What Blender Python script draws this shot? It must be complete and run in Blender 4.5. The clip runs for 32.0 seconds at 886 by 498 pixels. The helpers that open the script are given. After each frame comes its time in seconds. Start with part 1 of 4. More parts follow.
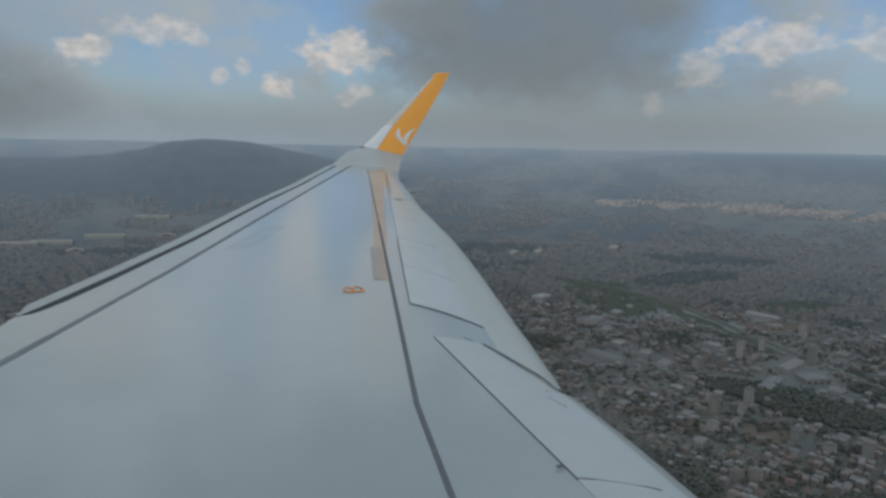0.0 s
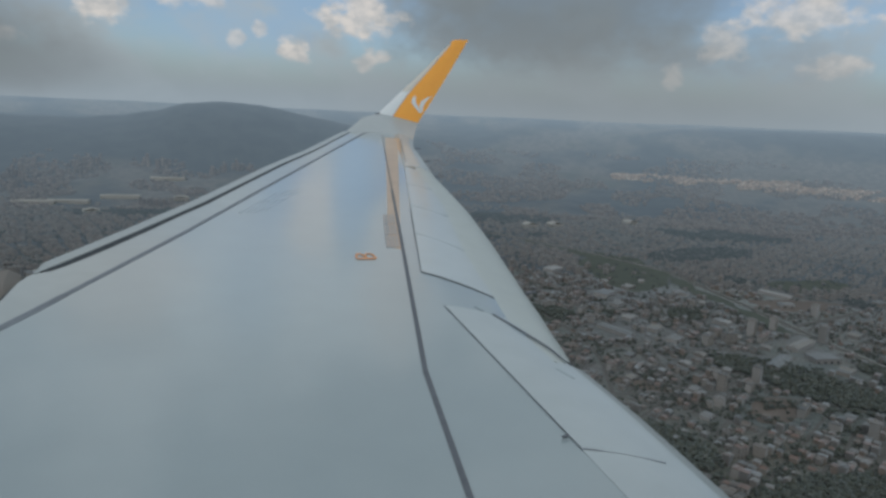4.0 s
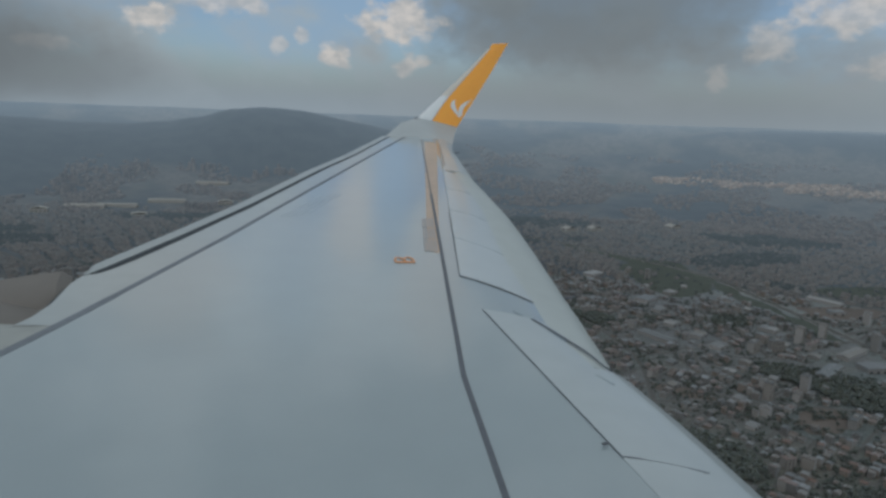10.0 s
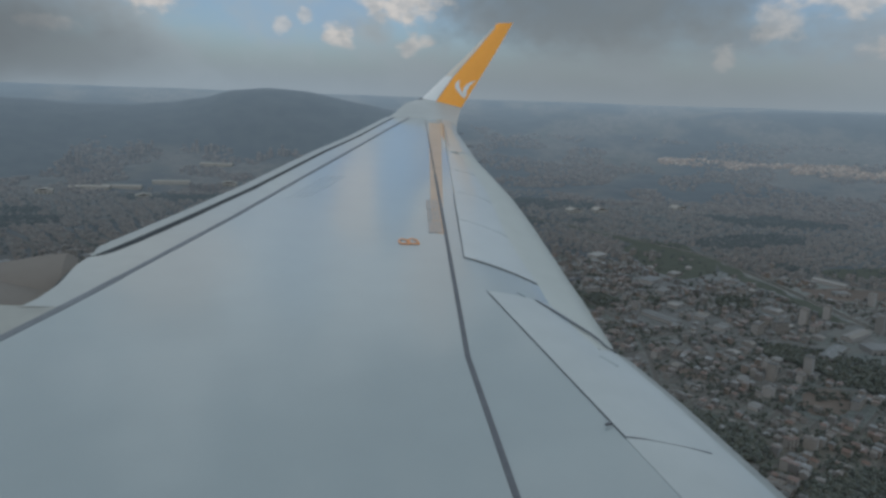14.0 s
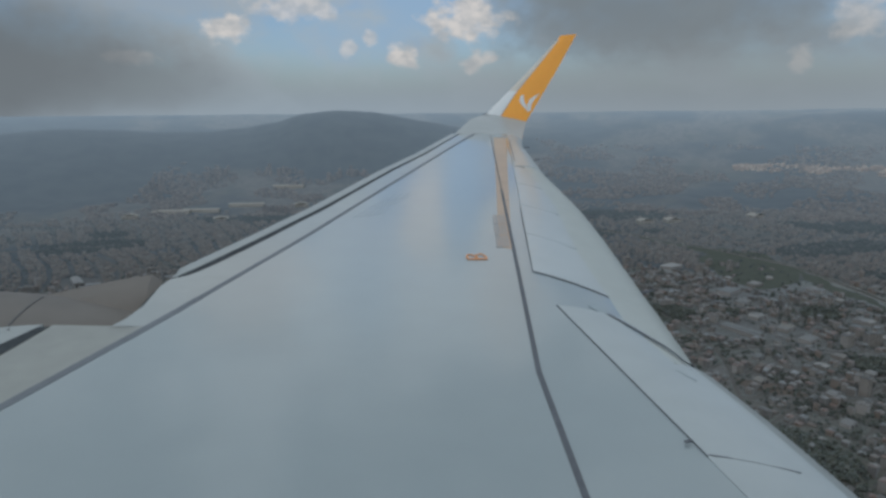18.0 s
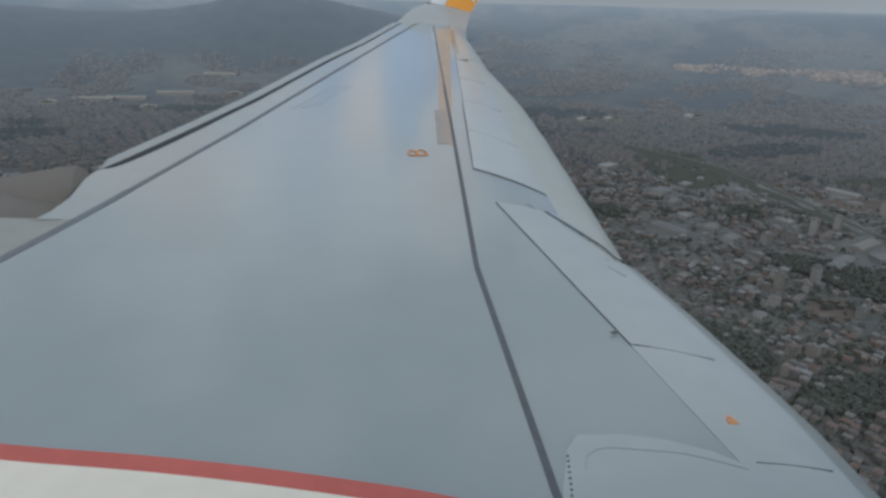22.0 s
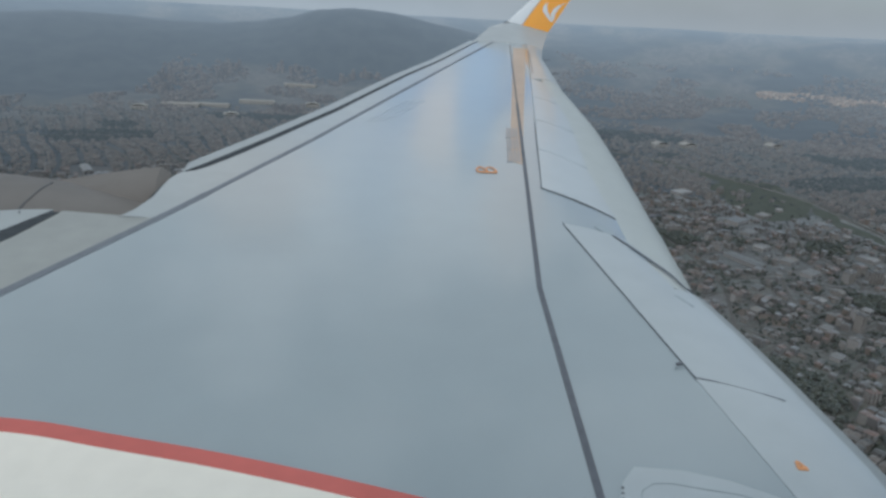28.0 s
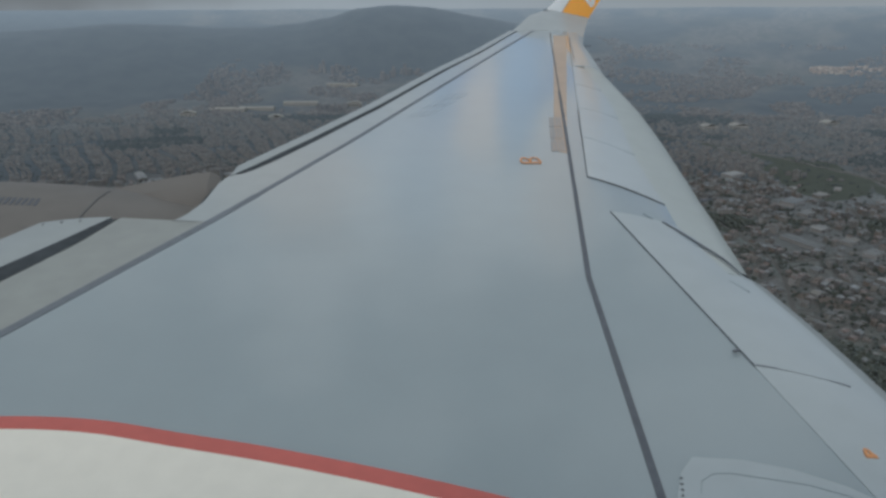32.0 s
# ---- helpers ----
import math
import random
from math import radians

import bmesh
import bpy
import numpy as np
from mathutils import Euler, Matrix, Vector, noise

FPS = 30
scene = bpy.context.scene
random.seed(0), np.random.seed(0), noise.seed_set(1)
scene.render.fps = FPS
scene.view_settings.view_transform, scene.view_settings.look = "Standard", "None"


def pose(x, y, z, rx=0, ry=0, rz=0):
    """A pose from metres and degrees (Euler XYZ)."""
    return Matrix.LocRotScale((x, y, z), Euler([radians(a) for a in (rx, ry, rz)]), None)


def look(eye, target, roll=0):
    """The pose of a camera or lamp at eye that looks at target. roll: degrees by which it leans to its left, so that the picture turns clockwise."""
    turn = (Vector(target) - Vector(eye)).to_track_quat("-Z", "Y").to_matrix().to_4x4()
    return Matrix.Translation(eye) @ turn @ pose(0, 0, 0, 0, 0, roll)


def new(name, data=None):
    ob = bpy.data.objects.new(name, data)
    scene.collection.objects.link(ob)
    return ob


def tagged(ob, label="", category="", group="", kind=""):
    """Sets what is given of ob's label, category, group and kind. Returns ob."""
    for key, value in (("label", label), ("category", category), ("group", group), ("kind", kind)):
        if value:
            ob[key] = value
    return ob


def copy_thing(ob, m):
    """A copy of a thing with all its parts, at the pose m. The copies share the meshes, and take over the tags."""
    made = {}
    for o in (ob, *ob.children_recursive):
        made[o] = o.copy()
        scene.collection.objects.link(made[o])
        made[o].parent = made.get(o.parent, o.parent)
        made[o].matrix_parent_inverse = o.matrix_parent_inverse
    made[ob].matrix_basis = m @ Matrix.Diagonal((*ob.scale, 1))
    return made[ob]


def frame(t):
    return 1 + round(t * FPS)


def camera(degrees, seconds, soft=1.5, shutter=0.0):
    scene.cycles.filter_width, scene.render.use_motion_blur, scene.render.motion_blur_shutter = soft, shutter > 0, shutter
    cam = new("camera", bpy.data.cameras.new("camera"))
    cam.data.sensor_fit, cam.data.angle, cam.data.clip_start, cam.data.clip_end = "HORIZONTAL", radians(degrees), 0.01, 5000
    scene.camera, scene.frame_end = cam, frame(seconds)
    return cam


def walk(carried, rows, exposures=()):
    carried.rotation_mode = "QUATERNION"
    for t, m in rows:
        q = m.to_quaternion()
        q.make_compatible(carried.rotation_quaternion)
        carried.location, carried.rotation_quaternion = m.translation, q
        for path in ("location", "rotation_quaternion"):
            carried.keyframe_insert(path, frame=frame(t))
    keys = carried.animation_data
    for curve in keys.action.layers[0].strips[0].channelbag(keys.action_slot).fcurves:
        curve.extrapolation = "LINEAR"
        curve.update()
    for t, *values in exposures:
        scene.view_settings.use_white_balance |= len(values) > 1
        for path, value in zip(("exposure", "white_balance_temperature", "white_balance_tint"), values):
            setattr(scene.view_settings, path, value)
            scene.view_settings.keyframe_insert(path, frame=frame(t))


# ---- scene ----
cam = camera(66.75, 32.0, soft=3.0)
EYE = 450.0          # height of the eye over the plain, in metres
BANK = -0.6          # degrees by which the aeroplane leans to this side
# seconds, and the turn of the camera in degrees: the eye stays at the cabin window
ROWS = [
    (0.0, 81.86, -0.96, -21.07),
    (0.5, 81.59, -1.27, -21.22),
    (1.0, 81.21, -1.43, -21.06),
    (1.5, 80.81, -1.66, -20.66),
    (2.0, 79.96, -1.91, -20.09),
    (2.5, 79.53, -2.43, -19.65),
    (3.0, 79.10, -2.76, -19.38),
    (3.5, 79.19, -2.55, -19.56),
    (5.5, 79.20, -2.07, -19.96),
    (6.0, 76.61, -2.27, -19.38),
    (6.5, 75.97, -2.50, -19.38),
    (7.0, 77.39, -1.94, -18.83),
    (7.5, 79.06, -1.77, -18.08),
    (8.0, 80.50, -1.31, -17.59),
    (8.5, 79.69, -1.93, -17.63),
    (9.0, 80.40, -2.30, -16.21),
    (9.5, 79.97, -1.84, -16.44),
    (10.0, 79.42, -1.96, -16.49),
    (10.5, 79.53, -1.79, -16.18),
    (11.0, 80.51, -1.57, -17.14),
    (11.5, 79.95, -1.43, -16.98),
    (12.0, 81.08, -1.02, -16.60),
    (12.5, 79.51, -4.27, -18.43),
    (13.0, 79.52, -4.18, -17.54),
    (13.5, 78.46, -3.08, -17.01),
    (14.0, 77.83, -1.89, -16.14),
    (14.5, 78.08, -1.15, -16.67),
    (15.0, 79.70, 0.05, -14.35),
    (15.5, 79.72, 0.62, -11.80),
    (17.5, 78.70, 0.61, -10.79),
    (18.0, 79.07, 0.54, -10.74),
    (18.5, 78.68, 0.09, -10.57),
    (19.0, 78.14, 0.46, -9.65),
    (19.5, 77.08, 0.16, -9.27),
    (20.0, 76.48, -0.19, -8.59),
    (20.5, 74.44, -1.57, -8.66),
    (21.0, 74.60, -2.23, -6.75),
    (21.5, 74.96, -1.78, -12.01),
    (22.0, 70.29, -1.48, -15.44),
    (22.5, 70.22, -1.29, -15.45),
    (23.0, 72.03, 0.02, -15.31),
    (23.5, 72.13, -0.37, -14.55),
    (24.0, 72.12, -0.50, -14.45),
    (24.5, 72.52, -0.46, -14.44),
    (25.0, 72.08, -0.79, -14.29),
    (25.5, 72.31, -1.44, -13.66),
    (26.0, 72.81, -2.27, -11.72),
    (26.5, 72.88, -2.51, -11.22),
    (28.5, 71.19, -2.90, -8.84),
    (29.0, 72.46, -2.53, -8.72),
    (29.5, 74.62, -0.99, -7.26),
    (30.0, 73.77, -1.35, -7.91),
    (30.5, 73.63, -0.65, -7.94),
    (31.0, 72.46, -1.36, -7.61),
    (31.5, 72.65, -0.57, -7.66),
    (32.0, 70.84, 0.29, -6.10),
]
STOPS = [(0, 0.06, 6580, 10.0), (1, 0.11, 6580, 10.0), (2, 0.21, 6600, 10.0), (2.6, 0.31, 6600, 10.0), (3, 0.46, 6600, 10.0), (3.5, 0.21, 6620, 10.0), (5.5, 0.14, 6680, 10.0), (6, 0.15, 6700, 10.0), (6.5, 0.08, 6680, 10.0), (7, 0.0, 6660, 10.0),
         (10, 0.0, 6570, 10.0), (13, 0.0, 6500, 10.0), (15, 0.1, 6500, 10.0), (20, 0.15, 6500, 11.2), (21, 0.2, 6500, 11.2), (22, 0.22, 6680, 13.5), (23, 0.50, 6650, 13.5), (24, 0.66, 6600, 13.5), (26, 0.64, 6600, 13.5), (26.5, 0.60, 6600, 13.0),
         (28.5, 0.36, 6500, 12.0), (29, 0.26, 6500, 12.0), (30, 0.18, 6550, 12.0), (32, 0.14, 6720, 12.0)]
walk(cam, [(t, pose(0, 0, EYE, BANK) @ pose(0, 0, 0, rx, ry, rz)) for t, rx, ry, rz in ROWS], STOPS)

# ---------------------------------------------------------------- world and light
SUN_AZ, SUN_EL = 215.0, 42.0      # degrees, clockwise from +y

world = bpy.data.worlds.new("world")
scene.world = world
world.use_nodes = True
wt = world.node_tree
wt.nodes.clear()


def wmath(op, a, b=None, c=None, clamp=False):
    n = wt.nodes.new("ShaderNodeMath")
    n.operation, n.use_clamp = op, clamp
    for i, v in enumerate((a, b, c)):
        if v is None:
            continue
        if isinstance(v, (int, float)):
            n.inputs[i].default_value = v
        else:
            wt.links.new(v, n.inputs[i])
    return n.outputs[0]


def wmix(mask, a, b):
    n = wt.nodes.new("ShaderNodeMix")
    n.data_type = "RGBA"
    for i, v in ((0, mask), (6, a), (7, b)):
        if isinstance(v, (int, float)):
            n.inputs[i].default_value = v
        elif isinstance(v, tuple):
            n.inputs[i].default_value = (*v, 1)
        else:
            wt.links.new(v, n.inputs[i])
    return n.outputs[2]


def wsmooth(v, lo, hi):
    n = wt.nodes.new("ShaderNodeMapRange")
    n.interpolation_type = "SMOOTHSTEP"
    wt.links.new(v, n.inputs[0])
    n.inputs[1].default_value, n.inputs[2].default_value = lo, hi
    return n.outputs[0]


coords = wt.nodes.new("ShaderNodeTexCoord")
split = wt.nodes.new("ShaderNodeSeparateXYZ")
wt.links.new(coords.outputs["Generated"], split.inputs[0])
AZ = wmath("MULTIPLY", wmath("ARCTAN2", split.outputs[0], split.outputs[1]), 57.2958)
EL = wmath("MULTIPLY", wmath("ARCSINE", split.outputs[2]), 57.2958)
flat = wt.nodes.new("ShaderNodeCombineXYZ")
wt.links.new(AZ, flat.inputs[0])
wt.links.new(wmath("MULTIPLY", EL, 1.35), flat.inputs[1])


def wnoise(scale, detail, rough, source=None):
    n = wt.nodes.new("ShaderNodeTexNoise")
    wt.links.new(source or flat.outputs[0], n.inputs["Vector"])
    n.inputs["Scale"].default_value, n.inputs["Detail"].default_value, n.inputs["Roughness"].default_value = scale, detail, rough
    return n.outputs[0]


puff = wnoise(0.55, 3.5, 0.5)
broad = wnoise(0.11, 4.0, 0.55)
dome = wnoise(4.8, 5.0, 0.55, coords.outputs["Generated"])


def cloud(az, el, wide, high, ragged=1.05, edge=0.45, fine=puff):
    """A ragged bank of cloud round a place of the sky: a mask."""
    dx = wmath("MULTIPLY", wmath("SUBTRACT", AZ, az), 1.0 / wide)
    dy = wmath("MULTIPLY", wmath("SUBTRACT", EL, el), 1.0 / high)
    d = wmath("SQRT", wmath("ADD", wmath("MULTIPLY", dx, dx), wmath("MULTIPLY", dy, dy)))
    d = wmath("ADD", d, wmath("MULTIPLY", wmath("SUBTRACT", fine, 0.5), -2.6 * ragged))
    n = wt.nodes.new("ShaderNodeMapRange")
    n.interpolation_type = "SMOOTHSTEP"
    wt.links.new(d, n.inputs[0])
    n.inputs[1].default_value, n.inputs[2].default_value = 1.0 + edge, 1.0 - edge
    return n.outputs[0]


sky = wt.nodes.new("ShaderNodeTexSky")
sky.sky_type, sky.sun_disc = "NISHITA", False
sky.sun_elevation, sky.sun_rotation = radians(SUN_EL), radians(SUN_AZ)
sky.altitude, sky.dust_density, sky.ozone_density = 400, 3.0, 1.5
blue = wt.nodes.new("ShaderNodeMix")
blue.data_type, blue.blend_type = "RGBA", "MULTIPLY"
blue.inputs[0].default_value = 1.0
blue.inputs[7].default_value = (0.079, 0.088, 0.098, 1)
wt.links.new(sky.outputs[0], blue.inputs[6])
HAZE, DARK, GREY, WHITE = (0.266, 0.325, 0.375), (0.158, 0.190, 0.212), (0.33, 0.385, 0.42), (0.60, 0.57, 0.54)
col = blue.outputs[2]
# high thin veil and the overcast overhead
col = wmix(wsmooth(broad, 0.40, 0.66), col, GREY)
rift = cloud(12.9, 18, 1.6, 4.6, 0.55, 0.6, broad)
veil = wmath("MULTIPLY", wmath("MULTIPLY", wsmooth(EL, 12.0, 29.0), 0.9), wmath("SUBTRACT", 1.0, rift))
col = wmix(veil, col, wmix(wsmooth(dome, 0.39, 0.61), (0.325, 0.39, 0.435), (0.605, 0.68, 0.725)))
for az, el, wide, high in ((9.4, 20.5, 2.3, 3.6), (18, 25, 3.0, 6), (-7, 26, 5, 5)):
    col = wmix(wmath("MULTIPLY", cloud(az, el, wide, high, 0.7, 0.6, broad), 0.7), col, WHITE)
col = wmix(wmath("MULTIPLY", rift, 0.75), col, (0.26, 0.41, 0.60))
for az, el, wide, high, amount in ((4.2, 27.0, 3.0, 4.2, 0.45), (6.4, 18.0, 1.4, 2.6, 0.4)):
    col = wmix(wmath("MULTIPLY", cloud(az, el, wide, high, 0.6, 0.65, broad), amount), col, (0.27, 0.40, 0.55))
# open blue between the banks
for az, el, wide, high, amount in ((8.0, 8.6, 2.6, 3.0, 0.75), (3.5, 5.6, 4.5, 1.6, 0.45), (36, 9.5, 7, 2.4, 0.4), (44, 5.6, 7, 2.0, 0.35)):
    col = wmix(wmath("MULTIPLY", cloud(az, el, wide, high, 0.7, 0.6), amount), col, (0.250, 0.370, 0.505))
# grey banks, then bright heaps
# first an unseen bank, added to darken the reflection near the wing root
col = wmix(wmath("MULTIPLY", cloud(-38, 29, 17, 17, 0.5, 0.6, broad), 0.6), col, (0.235, 0.280, 0.310))
col = wmix(wmath("MULTIPLY", cloud(-28, 6.6, 16, 4.6, 0.5, 0.6, broad), 0.5), col, DARK)
col = wmix(wmath("MULTIPLY", cloud(-11, 8.6, 8, 1.8, 0.5, 0.6), 0.6), col, (0.30, 0.345, 0.375))
col = wmix(wmath("MULTIPLY", cloud(29.0, 9.4, 14.0, 5.4, 0.6, 0.55, broad), 0.88), col, DARK)
col = wmix(wmath("MULTIPLY", cloud(24, 6.6, 7.5, 2.3, 0.7, 0.6), 0.55), col, DARK)
col = wmix(wmath("MULTIPLY", cloud(-1, 10.2, 8, 1.5, 0.5, 0.5), 0.6), col, GREY)
fleece = wmix(wsmooth(wnoise(0.8, 3.0, 0.5), 0.32, 0.68), (0.41, 0.42, 0.425), WHITE)
for az, el, wide, high, amount in ((12.7, 7.3, 2.9, 1.7, 0.95), (13.6, 4.1, 1.15, 0.95, 0.9), (7.5, 4.4, 1.15, 1.0, 0.95), (4.8, 5.7, 0.55, 0.7, 0.65), (3.2, 5.1, 0.8, 0.6, 0.6),
                                   (-6.3, 6.5, 1.7, 1.2, 0.9), (-0.9, 8.1, 3.4, 1.0, 0.65), (-13.5, 4.2, 2.0, 0.6, 0.6),
                                   (46.5, 8.2, 4.0, 1.4, 0.75), (41.2, 6.2, 1.9, 1.3, 0.65), (38.0, 3.5, 1.0, 0.9, 0.65), (49.0, 4.5, 1.9, 1.0, 0.75), (54.0, 8.0, 2.5, 1.5, 0.6)):
    col = wmix(wmath("MULTIPLY", cloud(az, el, wide * 0.9, high * 0.9, 1.05, 0.42), amount * 0.94), col, fleece)
# haze towards the horizon
low = wsmooth(EL, 5.2, -0.2)
col = wmix(wmath("MULTIPLY", low, 0.93), col, HAZE)
# a heavy bank low in the direction of flight, and rain haze under the dark cloud
col = wmix(wmath("MULTIPLY", cloud(-30.5, 3.8, 17, 4.8, 0.4, 0.5, broad), 0.92), col, (0.130, 0.150, 0.166))
col = wmix(wmath("MULTIPLY", cloud(-17, 2.4, 11, 2.2, 0.4, 0.6, broad), 0.5), col, (0.145, 0.168, 0.182))
col = wmix(wmath("MULTIPLY", cloud(32, 2.8, 19, 3.8, 0.4, 0.7, broad), 0.5), col, (0.185, 0.208, 0.220))
back = wt.nodes.new("ShaderNodeBackground")
back.inputs[1].default_value = 1.0
wt.links.new(col, back.inputs[0])
wout = wt.nodes.new("ShaderNodeOutputWorld")
wt.links.new(back.outputs[0], wout.inputs[0])

sun = new("sun", bpy.data.lights.new("sun", "SUN"))
sun.data.energy, sun.data.angle, sun.data.color = 0.55, radians(14), (1.0, 0.93, 0.84)
a, e = radians(SUN_AZ), radians(SUN_EL)
sun.matrix_world = look((0, 0, 900), Vector((0, 0, 900)) - Vector((math.sin(a) * math.cos(e), math.cos(a) * math.cos(e), math.sin(e))))

# ---------------------------------------------------------------- materials


def material(name, base, rough=0.6, metal=0.0, spread=0.15, scale=1.0, fine=12.0, bump=0.0, coat=0.0, coat_rough=0.1, sheen=0.0, per="", tones=None, spec=0.5):
    """A painted or natural surface: base colour varied at two scales, and by piece where per is object or island."""
    m = bpy.data.materials.new(name)
    m.use_nodes = True
    t = m.node_tree
    b = t.nodes["Principled BSDF"]
    b.inputs["Roughness"].default_value, b.inputs["Metallic"].default_value = rough, metal
    b.inputs["Specular IOR Level"].default_value = spec
    b.inputs["Coat Weight"].default_value, b.inputs["Coat Roughness"].default_value = coat, coat_rough
    # bluish sheen stands in for haze at low viewing angles
    b.inputs["Sheen Weight"].default_value, b.inputs["Sheen Roughness"].default_value = sheen, 0.5
    b.inputs["Sheen Tint"].default_value = (0.78, 0.9, 1.0, 1)
    tc = t.nodes.new("ShaderNodeTexCoord")
    noises = []
    for s in (scale, scale * fine):
        n = t.nodes.new("ShaderNodeTexNoise")
        n.inputs["Scale"].default_value, n.inputs["Detail"].default_value = s, 4.0
        t.links.new(tc.outputs["Object"], n.inputs["Vector"])
        noises.append(n.outputs[0])
    add = t.nodes.new("ShaderNodeMath")
    add.operation = "ADD"
    t.links.new(noises[0], add.inputs[0])
    t.links.new(noises[1], add.inputs[1])
    value = t.nodes.new("ShaderNodeMapRange")
    value.inputs[1].default_value, value.inputs[2].default_value = 0.6, 1.4
    value.inputs[3].default_value, value.inputs[4].default_value = 1 - spread, 1 + spread
    t.links.new(add.outputs[0], value.inputs[0])
    mul = t.nodes.new("ShaderNodeMix")
    mul.data_type, mul.blend_type = "RGBA", "MULTIPLY"
    mul.inputs[0].default_value = 1.0
    mul.inputs[6].default_value = (*base, 1)
    if per:
        ramp = t.nodes.new("ShaderNodeValToRGB")
        ramp.color_ramp.interpolation = "CONSTANT"
        tones = tones or (base,)
        while len(ramp.color_ramp.elements) < len(tones):
            ramp.color_ramp.elements.new(0.5)
        for i, c in enumerate(tones):
            ramp.color_ramp.elements[i].position = i / len(tones)
            ramp.color_ramp.elements[i].color = (*c, 1)
        if per == "object":
            info = t.nodes.new("ShaderNodeObjectInfo")
            t.links.new(info.outputs["Random"], ramp.inputs[0])
        else:
            info = t.nodes.new("ShaderNodeNewGeometry")
            t.links.new(info.outputs["Random Per Island"], ramp.inputs[0])
        t.links.new(ramp.outputs[0], mul.inputs[6])
    t.links.new(value.outputs[0], mul.inputs[7])
    t.links.new(mul.outputs[2], b.inputs["Base Color"])
    if bump:
        bn = t.nodes.new("ShaderNodeBump")
        bn.inputs["Strength"].default_value = bump
        t.links.new(noises[1], bn.inputs["Height"])
        t.links.new(bn.outputs[0], b.inputs["Normal"])
    return m


SKIN = material("grey wing paint", (0.272, 0.332, 0.358), 0.30, 0, 0.04, 0.35, 9, coat=1.0, coat_rough=0.05)
PANEL = material("pale wing paint", (0.435, 0.49, 0.512), 0.36, 0, 0.04, 0.5, 8, coat=0.6, coat_rough=0.2)
PANEL_IN = material("pale inboard wing paint", (0.385, 0.44, 0.465), 0.4, 0, 0.06, 0.6, 8, coat=0.4, coat_rough=0.2)
FLAP_EDGE = material("darker grey flap edge", (0.29, 0.325, 0.335), 0.6, 0, 0.1, 0.8, 8, spec=0.3)
WHITE_PAINT = material("white paint", (0.70, 0.745, 0.765), 0.3, 0, 0.04, 0.8, 8, coat=0.6, coat_rough=0.12)
CREAM_PAINT = material("off-white fairing paint", (0.80, 0.775, 0.695), 0.4, 0, 0.05, 1.2, 8)
STRIP_DULL = material("dull cream upper strip", (0.60, 0.58, 0.53), 0.45, 0, 0.06, 1.2, 8)
YELLOW = material("yellow-orange paint", (0.97, 0.41, 0.045), 0.32, 0, 0.04, 1.5, 8, coat=0.5, coat_rough=0.12)
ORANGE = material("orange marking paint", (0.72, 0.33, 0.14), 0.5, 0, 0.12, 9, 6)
RED = material("red stripe paint", (0.55, 0.13, 0.11), 0.5, 0, 0.08, 2, 8)
SEAL = material("dark grey sealant", (0.125, 0.139, 0.160), 0.8, 0, 0.15, 3, 8, spec=0.25)
FRONT_SEAL = material("weathered grey sealant", (0.165, 0.188, 0.214), 0.7, 0, 0.12, 3, 8, spec=0.3)
FADED_SEAL = material("faded brown sealant", (0.175, 0.165, 0.165), 0.75, 0, 0.2, 2, 8, spec=0.25)
SLAT = material("grey slat paint", (0.33, 0.365, 0.37), 0.5, 0, 0.06, 0.8, 8, coat=0.3, coat_rough=0.2)
SLOT_SHADE = material("painted shade of the slat slot", (0.066, 0.076, 0.084), 1.0, 0, 0.2, 2, 8, spec=0.05)
BARE = material("bare metal leading edge", (0.55, 0.57, 0.58), 0.38, 0.6, 0.08, 1.5, 8)
COWL = material("beige-grey engine cowl paint", (0.170, 0.162, 0.153), 0.62, 0, 0.10, 0.7, 8, spec=0.35)
RIVET = material("dull rivet metal", (0.12, 0.125, 0.13), 0.5, 0.5, 0.1)
TIP_PAINT = material("pale grey tip paint", (0.375, 0.415, 0.43), 0.42, 0, 0.05, 0.8, 8, coat=0.25, coat_rough=0.2)
FLAP_PAINT = material("yellowed pale flap paint", (0.415, 0.460, 0.452), 0.45, 0, 0.06, 0.6, 8, coat=0.3, coat_rough=0.25)
HATCH = material("faded brown hatch paint", (0.335, 0.312, 0.302), 0.45, 0, 0.12, 4, 8)
STENCIL = material("faded grey stencil paint", (0.262, 0.322, 0.348), 0.34, 0, 0.1, 4, 8, coat=0.7, coat_rough=0.08)
EDGE_ROOT = material("stained leading edge paint", (0.283, 0.304, 0.290), 0.42, 0, 0.14, 0.9, 6, coat=0.35, coat_rough=0.15)
EDGE_PAINT = material("pale leading edge paint", (0.33, 0.37, 0.378), 0.36, 0, 0.07, 0.9, 7, coat=0.6, coat_rough=0.1)
BAND = material("peach band paint", (0.47, 0.355, 0.265), 0.5, 0, 0.12, 1.2, 6, coat=0.15, coat_rough=0.2)

# ---------------------------------------------------------------- mesh helpers


def part(name, bm, mat, parent=None, label="", smooth=False):
    """Link a bmesh as one mesh object under a thing or a part."""
    me = bpy.data.meshes.new(name)
    bmesh.ops.recalc_face_normals(bm, faces=bm.faces)
    if smooth:
        for f in bm.faces:
            f.smooth = True
    bm.to_mesh(me)
    bm.free()
    if smooth:
        me.set_sharp_from_angle(angle=radians(28))
    for m in mat if isinstance(mat, (list, tuple)) else (mat,):
        me.materials.append(m)
    ob = new(name, me)
    ob.parent = parent
    return tagged(ob, label)


